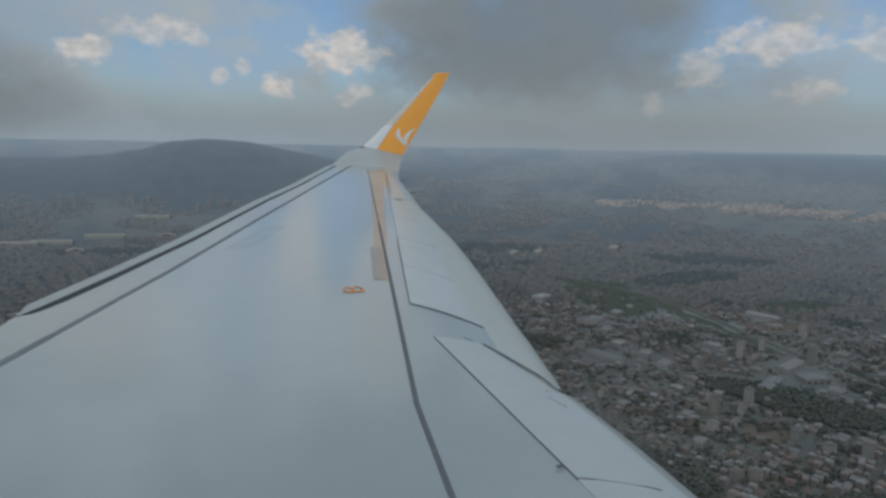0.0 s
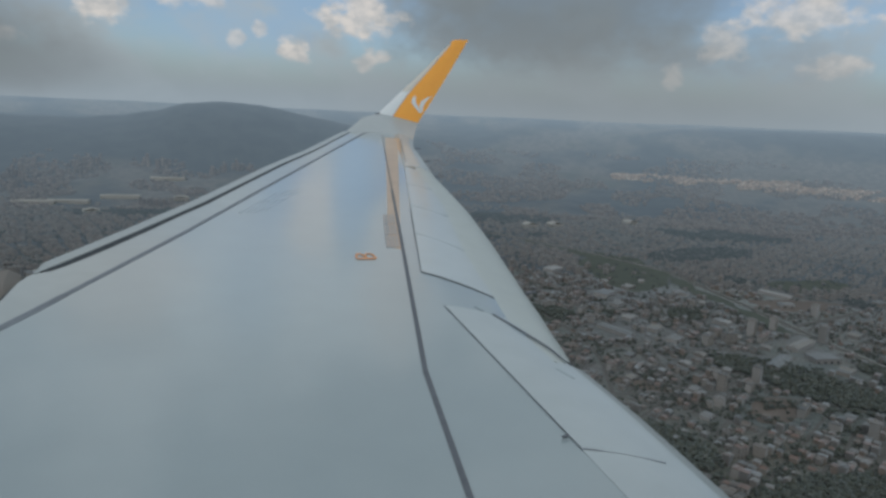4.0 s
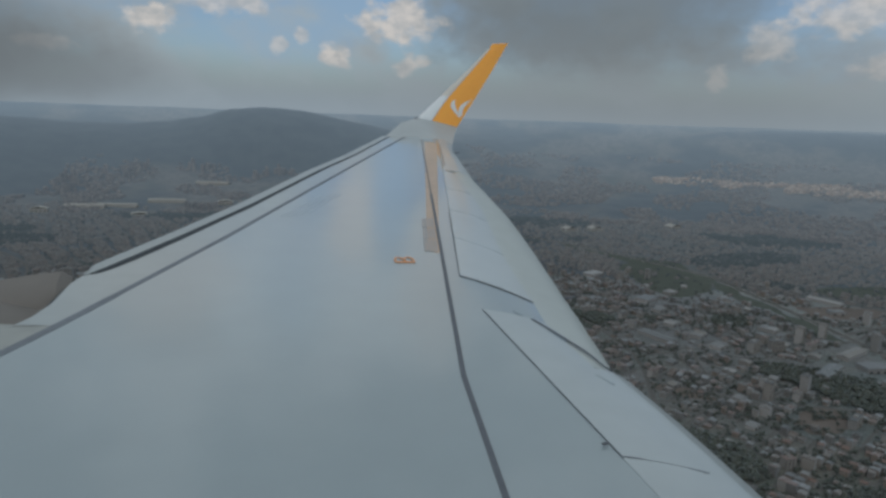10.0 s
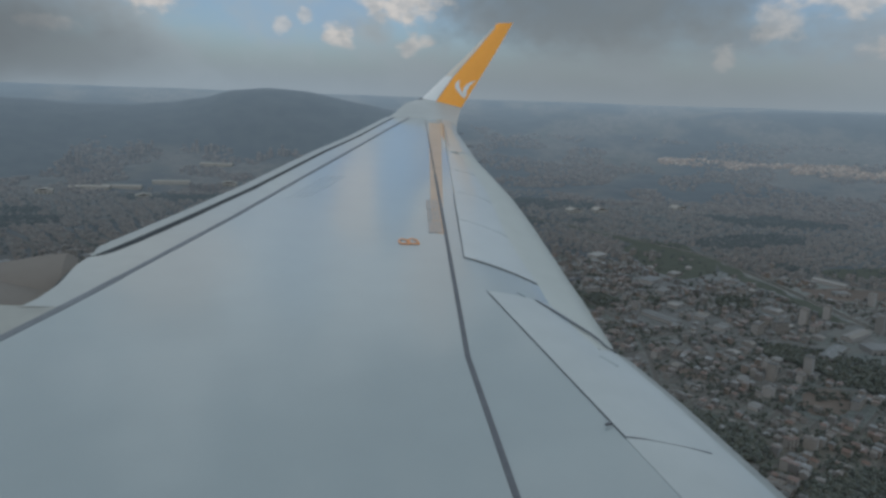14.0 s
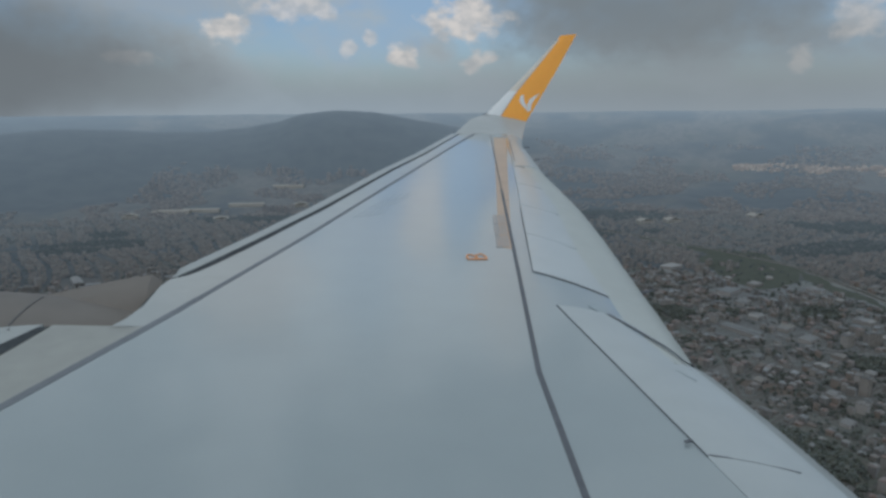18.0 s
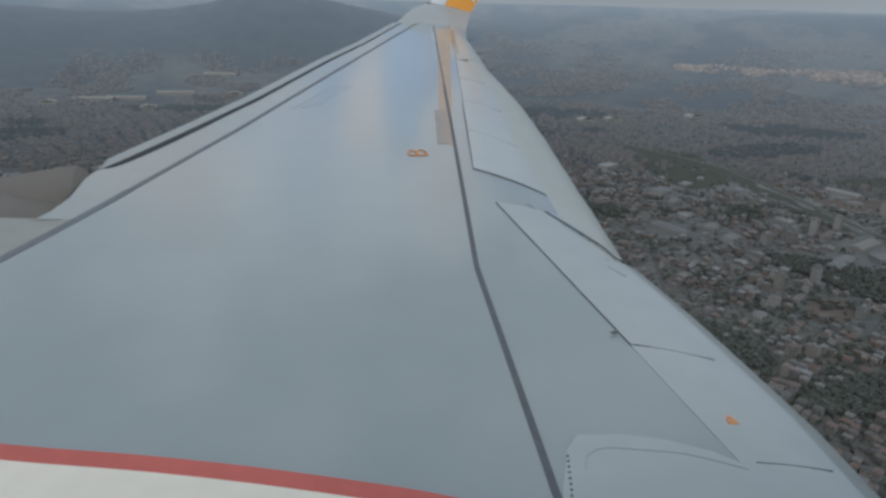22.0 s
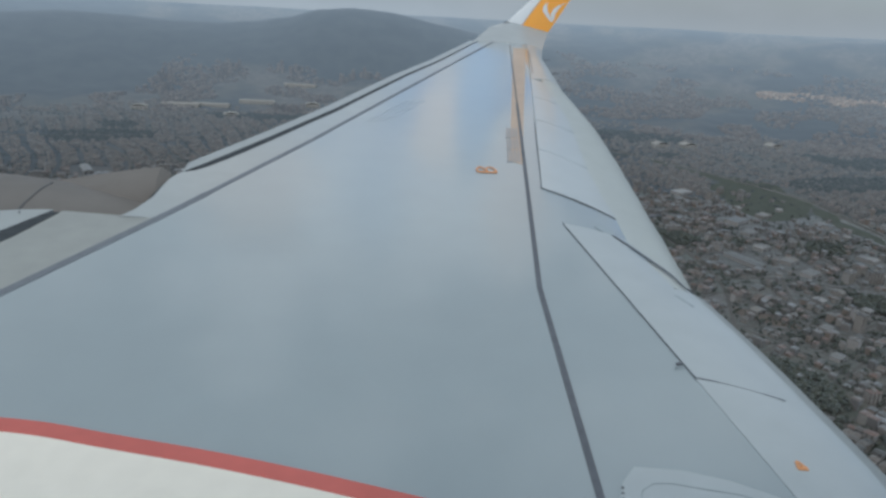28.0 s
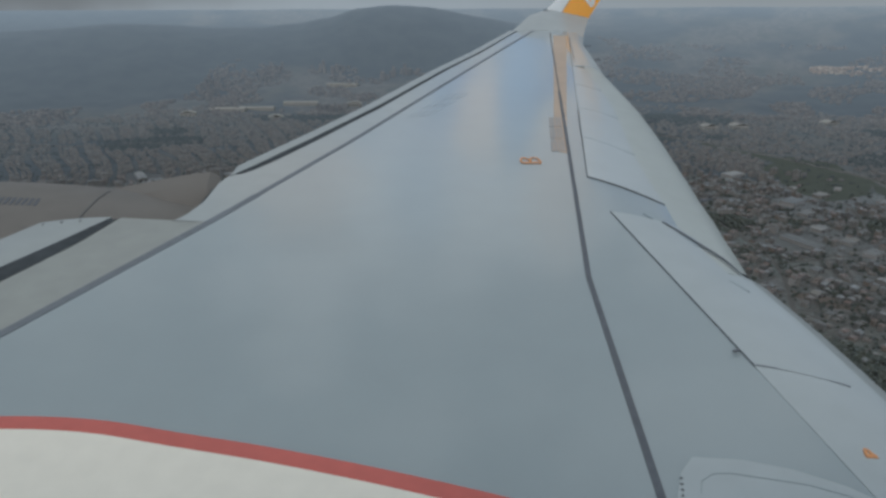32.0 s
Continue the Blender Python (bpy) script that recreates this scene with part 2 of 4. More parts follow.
def mesh_of(name, verts, faces, mats, index=None):
    me = bpy.data.meshes.new(name)
    me.from_pydata(verts, [], faces)
    for m in mats:
        me.materials.append(m)
    if index is not None:
        me.polygons.foreach_set("material_index", index)
    me.update()
    return me


def slab(grid, thick, down=(0, 0, -1)):
    """A solid sheet: a grid of points above, the same let down by thick below, and sides."""
    bm = bmesh.new()
    d = Vector(down) * thick
    top = [[bm.verts.new(p) for p in row] for row in grid]
    low = [[bm.verts.new(Vector(p) + d) for p in row] for row in grid]
    n, m = len(grid), len(grid[0])
    for i in range(n - 1):
        for j in range(m - 1):
            bm.faces.new((top[i][j], top[i][j + 1], top[i + 1][j + 1], top[i + 1][j]))
            bm.faces.new((low[i][j], low[i + 1][j], low[i + 1][j + 1], low[i][j + 1]))
    ring = [(i, 0) for i in range(n)] + [(n - 1, j) for j in range(1, m)] + [(i, m - 1) for i in range(n - 2, -1, -1)] + [(0, j) for j in range(m - 2, 0, -1)]
    for (a, b), (c, d2) in zip(ring, ring[1:] + ring[:1]):
        bm.faces.new((top[a][b], low[a][b], low[c][d2], top[c][d2]))
    return bm


def disc(bm, x, y, z, r, h, n=10):
    """A low round head."""
    ring = [bm.verts.new((x + r * math.cos(2 * math.pi * i / n), y + r * math.sin(2 * math.pi * i / n), z)) for i in range(n)]
    up = [bm.verts.new((x + .8 * r * math.cos(2 * math.pi * i / n), y + .8 * r * math.sin(2 * math.pi * i / n), z + h)) for i in range(n)]
    bm.faces.new(up)
    bm.faces.new(ring[::-1])
    for i in range(n):
        bm.faces.new((ring[i], ring[(i + 1) % n], up[(i + 1) % n], up[i]))


# ---------------------------------------------------------------- the aeroplane: wing, engine, cabin wall
# Local metres from the eye: x aft, y outboard, z up.


def line(*pairs):
    """A chordwise place x as a function of the span y, through pairs (y, x)."""
    ys, xs = [p[0] for p in pairs], [p[1] for p in pairs]
    return lambda y: float(np.interp(y, ys, xs))


hinge = line((0.0, 1.83), (2.67, 1.78), (4.62, 1.73), (5.38, 1.79), (14.0, 4.04))
spar = line((0.0, 0.72), (3.64, 1.26), (13.84, 3.63), (14.4, 3.75))
front = line((-0.62, -4.09), (0.5, -3.47), (3.52, -1.81), (4.79, -1.11), (6.72, -0.14), (8.98, 0.92), (14.35, 3.46))
nose_root = line((-0.62, -4.46), (4.319, -2.042), (4.84, -1.80))
slat_back = line((-0.62, -4.99), (4.435, -2.087), (4.84, -1.87))
slot_front = line((5.70, -1.16), (5.865, -1.053), (6.176, -0.88), (6.527, -0.687), (6.937, -0.466), (7.421, -0.213), (7.972, 0.078), (8.9, 0.515), (10.2, 1.125), (11.6, 1.852), (13.6, 2.78), (14.08, 3.00))
slot_back = line((5.70, -1.115), (5.772, -1.04), (6.049, -0.866), (6.394, -0.674), (6.806, -0.455), (7.305, -0.204), (7.852, 0.086), (8.9, 0.57), (10.2, 1.178), (11.6, 1.89), (13.6, 2.808), (14.08, 3.03))
edge = line((-0.62, -4.46), (4.319, -2.042), (4.66, -1.88), (4.70, -1.445), (4.85, -1.355), (5.10, -1.284), (5.49, -1.25), (5.65, -1.21), (5.70, -1.15))


def nose(y):
    """Front of the fixed leading edge: its bare contour inboard, the back of the slot outboard."""
    return edge(y) if y < 5.70 else slot_back(min(y, 14.08)) - 0.012 + 0.5 * max(0.0, y - 14.08)


tail = line((-0.7, 2.48), (0.3, 2.48), (1.6, 2.37), (2.12, 2.46), (2.75, 2.48), (3.17, 2.49), (3.685, 2.46), (3.7, 2.37), (4.3, 2.57), (5.25, 2.86), (7.11, 3.22), (8.23, 3.4), (10.2, 3.56), (12.92, 4.04), (13.79, 4.31))
panel_end = line((1.0, 2.19), (2.52, 2.17), (4.38, 2.15), (4.84, 2.25), (6.07, 2.46), (7.88, 2.88), (10.31, 3.25), (12.47, 3.73), (14, 4.05))


def skin_z(x, y):
    s = max(0.0, x - hinge(y))
    near = y < 3.69
    roll = max(0.0, x - tail(y) + (0.25 if near else 0.22))
    return -1.9 + 0.113 * y - 0.22 * s * s - (1.0 if near else 1.7) * roll * roll


def sheet(x0, x1, y0, y1, nx=6, ny=12, up=0.0, thick=0.03, swell=0.0, skew0=0.0, skew1=0.0):
    """A solid piece of the wing's upper surface between two chordwise lines."""
    grid = []
    for j in range(ny + 1):
        row = []
        for i in range(nx + 1):
            u = i / nx
            ya, yb = y0 + skew0 * u, y1 + skew1 * u
            y = ya + (yb - ya) * j / ny
            x = x0(y) + (x1(y) - x0(y)) * u
            row.append((x, y, skin_z(x, y) + up + swell * 4 * u * (1 - u)))
        grid.append(row)
    return slab(grid, thick)


def stripe(points, width, up=0.003, thick=0.006, across=None):
    """A narrow band that follows a row of (x, y) places on the skin."""
    grid = []
    for i, (x, y) in enumerate(points):
        a, b = points[max(0, i - 1)], points[min(len(points) - 1, i + 1)]
        d = Vector((b[0] - a[0], b[1] - a[1])).normalized()
        n = Vector((-d.y, d.x)) * width / 2
        grid.append([(x + s * n.x, y + s * n.y, skin_z(x + s * n.x, y + s * n.y) + up) for s in (-1, 1)])
    return slab(grid, thick)


def along(f, y0, y1, n=24, dx=0.0):
    return [(f(y0 + (y1 - y0) * i / n) + dx, y0 + (y1 - y0) * i / n) for i in range(n + 1)]


def between(a, b, n=10):
    return [(a[0] + (b[0] - a[0]) * i / n, a[1] + (b[1] - a[1]) * i / n) for i in range(n + 1)]


plane = tagged(new("aeroplane"), "white and grey airliner with a yellow-orange winglet in flight", "aeroplane")
plane.matrix_basis = pose(0, 0, EYE, BANK)

# upper skins
skins = [("wing_skin", front, spar, -0.62, 14.2, 14, 62, SKIN, "grey glossy wing box skin"),
         ("leading_edge_skin", nose, front, 4.705, 14.2, 4, 120, EDGE_PAINT, ""),
         ("rear_skin", spar, hinge, -0.62, 14.0, 6, 62, SKIN, "")]
for name, a, b, y0, y1, nx, ny, mat, label in skins:
    part(name, sheet(a, b, y0, y1, nx, ny, thick=0.04), mat, plane, label, True)
part("leading_edge_skin", sheet(nose_root, front, -0.62, 4.83, 6, 40, thick=0.04, skew1=-0.13), EDGE_ROOT, plane, "stained grey leading edge skin", True)
part("rear_skin", sheet(hinge, panel_end, 4.63, 5.38, 6, 12, thick=0.03, skew0=-0.23, skew1=-0.53), SKIN, plane, "", True)
part("tip_skin", sheet(hinge, tail, 12.6, 13.9, 6, 10, thick=0.03), TIP_PAINT, plane, "", True)
# lower surface closes the wing
low = []
for j in range(41):
    y = -0.6 + 14.5 * j / 40
    a, b = nose(y), tail(y)
    row = []
    for i in range(13):
        u = i / 12
        x = a + (b - a) * u
        row.append((x, y, skin_z(x, y) - 0.06 - (b - a) * 0.11 * math.sin(math.pi * u ** 0.65)))
    low.append(row)
part("lower_skin", slab(low, 0.02), SKIN, plane, "", True)

# rolled nose of the fixed leading edge, its shade behind the slats painted dark
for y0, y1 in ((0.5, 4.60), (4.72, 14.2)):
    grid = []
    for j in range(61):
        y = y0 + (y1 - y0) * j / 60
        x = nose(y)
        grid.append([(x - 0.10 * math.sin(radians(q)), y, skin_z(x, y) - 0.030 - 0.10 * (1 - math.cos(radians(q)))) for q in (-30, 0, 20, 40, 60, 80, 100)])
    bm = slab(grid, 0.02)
    part("cove", bm, SLOT_SHADE, plane, "leading edge nose, slat shade painted dark", True)

# slats, a little out
n = 70
grid = []
for j in range(n + 1):
    y = 5.70 + 8.4 * j / n
    xb = slot_front(y)
    xf = xb - 0.005 - 0.135 * min(1.0, (y - 5.70) / 0.25)
    z = skin_z(xf, y)
    row = [(xb, y, z + 0.008), ((xb + xf) / 2, y, z + 0.008), (xf, y, z + 0.004)]
    row += [(xf - 0.05 * math.sin(radians(q)), y, z + 0.004 - 0.05 * (1 - math.cos(radians(q)))) for q in (25, 50, 75, 100, 130)]
    grid.append(row)
part("outboard_slat", slab(grid, 0.02), SLAT, plane, "pale slat along the leading edge", True)
# a flat dark sheet stands in for the shade in the slot
part("slat_slot_shade", sheet(slot_front, slot_back, 5.72, 14.06, 2, 90, up=0.003, thick=0.02), SLOT_SHADE, plane, "dark sheet painted as shade in the slat slot")
grid = []
for j in range(n + 1):
    k = j / n
    row = []
    for i in range(9):
        u = i / 8
        y = 0.9 + (3.94 + 0.04 * u) * k
        x = slat_back(y - 0.04 * u * k) - 0.58 * u
        row.append((x, y, -1.9 + 0.113 * y + 0.004 - 0.05 * u * u - (0.12 if i == 8 else 0)))
    grid.append(row)
slat = part("inboard_slat", slab(grid, 0.03), SLAT, plane, "pale inboard slat ending beside the engine", True)
# inboard slot: its shade again laid on as a dark sheet
part("slat_slot_shade", sheet(slat_back, lambda y: nose_root(y) + 0.05 * min(1.0, (4.82 - y) / 0.4), 0.9, 4.80, 2, 40, up=0.003, thick=0.02), SLOT_SHADE, plane, "dark sheet painted as shade in the slat slot")
for i in range(4):
    bm = bmesh.new()
    u = .15 + .22 * i
    disc(bm, -1.98 - .58 * u, 4.79, -1.9 + 0.113 * 4.79 + 0.004 - 0.05 * u * u, .010, .004)
    part("rivet", bm, RIVET, slat)

# spoilers and flaps on the rear of the wing
part("inboard_spoiler", sheet(lambda y: hinge(y) + 0.003, panel_end, 2.69, 4.62, 8, 20, up=0.004, thick=0.03, swell=0.004, skew0=-0.16, skew1=-0.23), PANEL_IN, plane, "pale spoiler panel", True)
part("root_spoiler", sheet(hinge, panel_end, -0.6, 2.688, 8, 20, up=0.003, thick=0.03, swell=0.003, skew1=-0.16), PANEL_IN, plane, "pale rear panel by the root", True)
cuts = [5.40, 6.55, 7.75, 9.0, 10.30]
for y0, y1 in zip(cuts, cuts[1:]):
    part("outboard_spoiler", sheet(lambda y: hinge(y) + 0.004, panel_end, y0, y1 - 0.006, 6, 10, up=0.004, thick=0.03, swell=0.003, skew0=-0.53 + 0.06 * (y0 - 5.4), skew1=-0.53 + 0.06 * (y1 - 5.4)), PANEL, plane, "", True)
for y in cuts[1:-1]:
    sk = -0.53 + 0.06 * (y - 5.4)
    part("panel_seam", stripe(between((hinge(y), y), (panel_end(y + sk), y + sk)), 0.008, up=0.007), STENCIL, plane)
part("aileron", sheet(lambda y: hinge(y) + 0.006, tail, 10.315, 12.59, 6, 14, up=0.002, thick=0.03), PANEL, plane, "pale aileron", True)
part("outboard_flap", sheet(panel_end, tail, 3.70, 10.30, 8, 40, up=-0.004, thick=0.04), FLAP_PAINT, plane, "yellowed pale flap, drooped a little", True)
part("inboard_flap", sheet(panel_end, lambda y: tail(y) - 0.16, -0.6, 3.68, 6, 30, up=-0.004, thick=0.05), PANEL_IN, plane, "pale flap, drooped a little", True)
# the flap's rear strip is darker and rougher than the rest
part("flap_edge", sheet(lambda y: tail(y) - 0.16, tail, -0.6, 3.68, 8, 30, up=-0.004, thick=0.05), FLAP_EDGE, plane, "darker grey rear edge of the flap", True)

# static wicks on the trailing edge
for y in (5.6, 6.6, 8.0, 10.15, 11.4, 12.7):
    x = tail(y) - 0.01
    bm = slab([[(x, y - .02, skin_z(x, y) + .004), (x, y + .02, skin_z(x, y) + .004)], [(x + .14, y + .03, skin_z(x, y) + .01), (x + .14, y + .05, skin_z(x, y) + .01)]], .012)
    part("static_wick", bm, SEAL, plane)

# dark seams
part("spar_seam", stripe(along(spar, 0.3, 3.64, 12) + along(spar, 3.7, 8.6, 20), 0.033), SEAL, plane, "dark sealant line over the rear spar")
part("spar_seam", stripe(along(spar, 8.6, 13.8, 20), 0.024), FADED_SEAL, plane, "faded sealant line over the rear spar")
part("front_seam", stripe(along(front, 1.0, 5.2, 16), 0.060), FRONT_SEAL, plane, "dark sealant line over the front spar")
part("front_seam", stripe(along(front, 5.2, 14.2, 40), 0.048), FRONT_SEAL, plane, "dark sealant line over the front spar")
for a, b, w in (((1.73, 4.62), (1.78, 2.68), 0.004), ((1.79, 5.38), (2.25, 4.85), 0.0075), ((1.79, 2.69), (2.17, 2.53), 0.0054), ((1.86, 1.83), (2.17, 1.75), 0.0042), ((1.79, 5.38), (2.36, 7.6), 0.006),
                ((3.24, 10.76), (3.83, 13.15), 0.012)):
    part("panel_seam", stripe(between(a, b), w, up=0.007), FADED_SEAL if a[1] > 10 else SEAL, plane)
part("flap_gap", stripe(between((2.06, 4.44), (2.31, 3.69)), 0.022, up=0.012), SEAL, plane, "dark gap at the end of the flap")
part("flap_fairing", stripe([(2.00, 4.60), (2.06, 4.44), (2.13, 4.24), (2.17, 4.08)], 0.07, up=0.006), STENCIL, plane, "grey fairing at the end of the flap")
part("flap_gap", stripe(between((2.11, 3.56), (2.17, 3.44)), 0.022, up=0.006), STENCIL, plane)
part("hinge_bracket", stripe(between((1.725, 2.79), (1.765, 2.80), 2), 0.016, up=0.02), SEAL, plane)

# round-cornered access panel with its rivets
rim = [(0.86, 1.45), (1.02, 1.85), (1.13, 2.05), (1.21, 2.125), (1.40, 2.09), (1.57, 2.02), (1.72, 1.92), (1.83, 1.80), (1.9, 1.45)]
grid = [[(x, y, skin_z(x, y) + 0.006), (0.92 + (x - 0.86) * 0.85, 1.2, skin_z(x, 1.2) + 0.006)] for x, y in rim]
access = part("access_panel", slab(grid, 0.012), PANEL_IN, plane, "pale round-cornered access panel")
part("panel_seam", stripe([(1.16, 1.94), (1.19, 2.0), (1.25, 2.03), (1.32, 2.025), (1.58, 1.94), (1.70, 1.87), (1.80, 1.80)], 0.0035, up=0.008), STENCIL, access)
for i in range(9):
    bm = bmesh.new()
    x, y = 1.118 - 0.008 * i * 1.3, 2.02 - 0.028 * i
    disc(bm, x, y, skin_z(x, y) + 0.006, 0.006, 0.003)
    part("rivet", bm, RIVET, access)

# red boundary stripe and the pale fairing at the root
red = [(-2.6, 2.64), (-2.1, 2.628), (-1.75, 2.612), (-1.42, 2.58), (-1.15, 2.525), (-0.86, 2.43), (-0.40, 2.28), (0.1, 2.09), (0.6, 1.87), (1.0, 1.62)]
smooth = []
for i in range(len(red) - 1):
    p0, p1, p2, p3 = (Vector(red[max(0, min(len(red) - 1, i + k))]) for k in (-1, 0, 1, 2))
    for s in range(6):
        u = s / 6
        smooth.append(tuple(0.5 * ((2 * p1) + (p2 - p0) * u + (2 * p0 - 5 * p1 + 4 * p2 - p3) * u * u + (3 * p1 - p0 - 3 * p2 + p3) * u ** 3)))
red = smooth + [red[-1]]
part("red_stripe", stripe(red, 0.078, up=0.010), RED, plane, "red boundary stripe")
grid = [[(x, y - 0.02, skin_z(x, y) + 0.006), (x, y * 0.66, skin_z(x, y * .66) + 0.03), (x, 0.35, skin_z(x, 0.35) + 0.12), (x, -0.2, skin_z(x, -0.2) + 0.42), (x, -0.3, skin_z(x, -0.3) + 0.62)] for x, y in red]
part("root_fairing", slab(grid, 0.01), CREAM_PAINT, plane, "off-white root fairing", True)

# peach band along the rear spar, widening towards the tip
grid = []
for j in range(31):
    y = 6.15 + 7.3 * j / 30
    k = j / 30
    a, b = spar(y) - 0.14 + 0.20 * k, spar(y) - 0.05 + 0.34 * k
    grid.append([(a + (b - a) * i / 4, y - 0.12 * i / 4, skin_z(a + (b - a) * i / 4, y - 0.12 * i / 4) + 0.0025) for i in range(5)])
part("spar_band", slab(grid, 0.005), BAND, plane, "peach band along the rear spar")
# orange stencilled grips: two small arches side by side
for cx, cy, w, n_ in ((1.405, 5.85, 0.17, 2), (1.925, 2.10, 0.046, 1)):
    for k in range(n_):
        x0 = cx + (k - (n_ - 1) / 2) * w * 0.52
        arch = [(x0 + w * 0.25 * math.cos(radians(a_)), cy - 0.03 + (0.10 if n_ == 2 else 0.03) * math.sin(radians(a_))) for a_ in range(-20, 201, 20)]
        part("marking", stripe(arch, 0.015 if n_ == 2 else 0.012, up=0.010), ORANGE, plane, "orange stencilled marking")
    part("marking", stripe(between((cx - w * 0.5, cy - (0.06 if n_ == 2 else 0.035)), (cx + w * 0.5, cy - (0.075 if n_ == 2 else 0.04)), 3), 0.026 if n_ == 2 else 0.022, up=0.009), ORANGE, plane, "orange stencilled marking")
# grey stencils, too faint to read: plain bars
for k in range(4):
    for c in range(3):
        x, y = 0.40 + 0.085 * k + 0.21 * c, 7.44 + 0.02 * k + 0.40 * c
        part("stencil_bar", stripe(between((x, y), (x + 0.13, y + 0.27), 3), 0.022, up=0.002, thick=0.004), STENCIL, plane)
for k in range(4):
    for c in range(3):
        y = 6.10 + 0.42 * c
        x = spar(y) - 0.150 + 0.034 * k
        part("stencil_bar", stripe(between((x, y), (x + 0.085, y + 0.37), 3), 0.024, up=0.0055, thick=0.004), HATCH, plane)

# winglet
LE = [Vector(p) for p in ((2.90, 14.1, -.325), (3.37, 14.62, -.02), (3.83, 15.0, .10), (4.40, 15.2, .60), (5.05, 15.35, 1.19), (5.74, 15.5, 1.88))]
TE = [Vector(p) for p in ((4.30, 13.79, -.45), (4.55, 14.45, -.27), (4.78, 15.0, -.07), (5.20, 15.17, .52), (5.66, 15.33, 1.19), (6.13, 15.5, 1.92))]


def wing_tip(s, u, off=0.0):
    """A place on the winglet: s from root to tip (0 to 5), u from its leading edge back, off metres out of its inner face."""
    i = min(4, int(s))
    k = s - i
    a, b = LE[i].lerp(LE[i + 1], k), TE[i].lerp(TE[i + 1], k)
    up = (LE[i + 1] - LE[i]).normalized()
    n = (b - a).cross(up).normalized()
    n = n if n.y < 0 or n.z > 0.5 else -n
    return a.lerp(b, u) + n * (off + 0.05 * min(1.0, s) * math.sin(math.pi * max(0.0, min(1.0, u)) ** 0.7) * (1 - s / 8))


def tip_piece(s0, s1, u0, u1, off, thick, n=20, m=8):
    grid = []
    for i in range(n + 1):
        s = s0 + (s1 - s0) * i / n
        a, b = u0(s), u1(s)
        grid.append([tuple(wing_tip(s, a + (b - a) * j / m, off)) for j in range(m + 1)])
    return slab(grid, thick, (0, 1, -0.25))


winglet = part("winglet", tip_piece(0, 5, lambda s: 0.0, lambda s: 1.0, 0.0, 0.07, 40, 10), TIP_PAINT, plane, "upswept winglet, pale grey at the foot", True)
edge_u = line((2.0, 0.36), (3.0, 0.25), (4.80, 0.15), (4.86, 0.10), (4.9, 0.0), (5.0, 0.0))
part("winglet_panel", tip_piece(2.0, 4.995, edge_u, lambda s: 1.0, 0.006, 0.004, 60, 8), YELLOW, winglet, "yellow-orange inner face", True)
part("leading_strip", tip_piece(2.0, 3.04, lambda s: 0.0, lambda s: edge_u(s) - 0.02, 0.008, 0.006, 20, 4), WHITE_PAINT, winglet, "white leading edge", True)
# upper part of the strip, duller than the lower
part("leading_strip", tip_piece(3.05, 4.8, lambda s: 0.0, lambda s: edge_u(s) - 0.02, 0.007, 0.006, 30, 4), STRIP_DULL, winglet, "dull cream leading edge", True)
part("notch_fairing", tip_piece(1.86, 2.0, lambda s: -0.02, lambda s: 0.05, 0.012, 0.03, 4, 3), SEAL, winglet, "dark joint at the foot of the winglet")
# white emblem: two raised curved blades that meet below
for blade in (((2.92, .47), (2.80, .49), (2.64, .58), (2.50, .73), (2.34, .92)), ((3.04, .94), (2.92, .84), (2.76, .80), (2.58, .82), (2.40, .92))):
    grid = []
    for i, (s, u) in enumerate(blade):
        w = (.012, .045, .062, .052, .025)[i]
        grid.append([tuple(wing_tip(s, u - w, .012)), tuple(wing_tip(s + .02, u + w, .012))])
    part("emblem", slab(grid, .004, (0, 1, -.25)), WHITE_PAINT, winglet, "white emblem shape")

# engine nacelle under the leading edge, with its pylon
nac = []
for x, r in ((-6.0, 1.10), (-5.9, 1.18), (-5.5, 1.26), (-4.6, 1.29), (-3.6, 1.28), (-2.92, 1.25), (-2.5, 1.215), (-2.0, 1.15), (-1.5, 1.05), (-0.9, .92), (-0.3, .78)):
    nac.append([(x, 5.5 + r * math.cos(2 * math.pi * i / 64), -2.50 + r * math.sin(2 * math.pi * i / 64)) for i in range(65)])
nacelle = part("engine_nacelle", slab(nac, 0.02, (0, 0, -1)), COWL, plane, "beige-grey engine cowl under the wing", True)
pyl = []
for x, w, top in ((-3.2, .10, -1.50), (-2.4, .22, -1.385), (-2.1, .26, -1.345), (-1.89, .29, -1.312), (-1.70, .32, -1.278), (-1.56, .33, -1.256), (-1.36, .34, -1.235), (-1.28, .34, -1.29), (-1.2, .3, -1.6)):
    pyl.append([(x, 5.75 + w * c, top - .45 * (1 - math.cos(math.asin(min(1, abs(c)))))) for c in (-1, -.9, -.75, -.5, 0, .5, .75, .9, 1)])
part("pylon", slab(pyl, 0.6), COWL, plane, "beige-grey pylon fairing", True)
def cowl_at(x, q, out=0.0):
    """A place on the cowl: x aft, q degrees round it from the outboard side."""
    r = float(np.interp(x, (-6.0, -4.6, -3.6, -2.92, -2.5, -2.0, -1.5), (1.10, 1.29, 1.28, 1.25, 1.215, 1.15, 1.05))) + out
    return (x, 5.5 + r * math.cos(radians(q)), -2.50 + r * math.sin(radians(q)))


seam = []
for i in range(15):
    x = -2.30 + 0.16 * math.sin(i / 14 * math.pi / 2)
    seam.append([cowl_at(x, 135 - 3.5 * i, .004), cowl_at(x + .012, 135 - 3.5 * i, .004)])
part("cowl_seam", slab(seam, .006), RIVET, nacelle, "thin dark cowl joint")
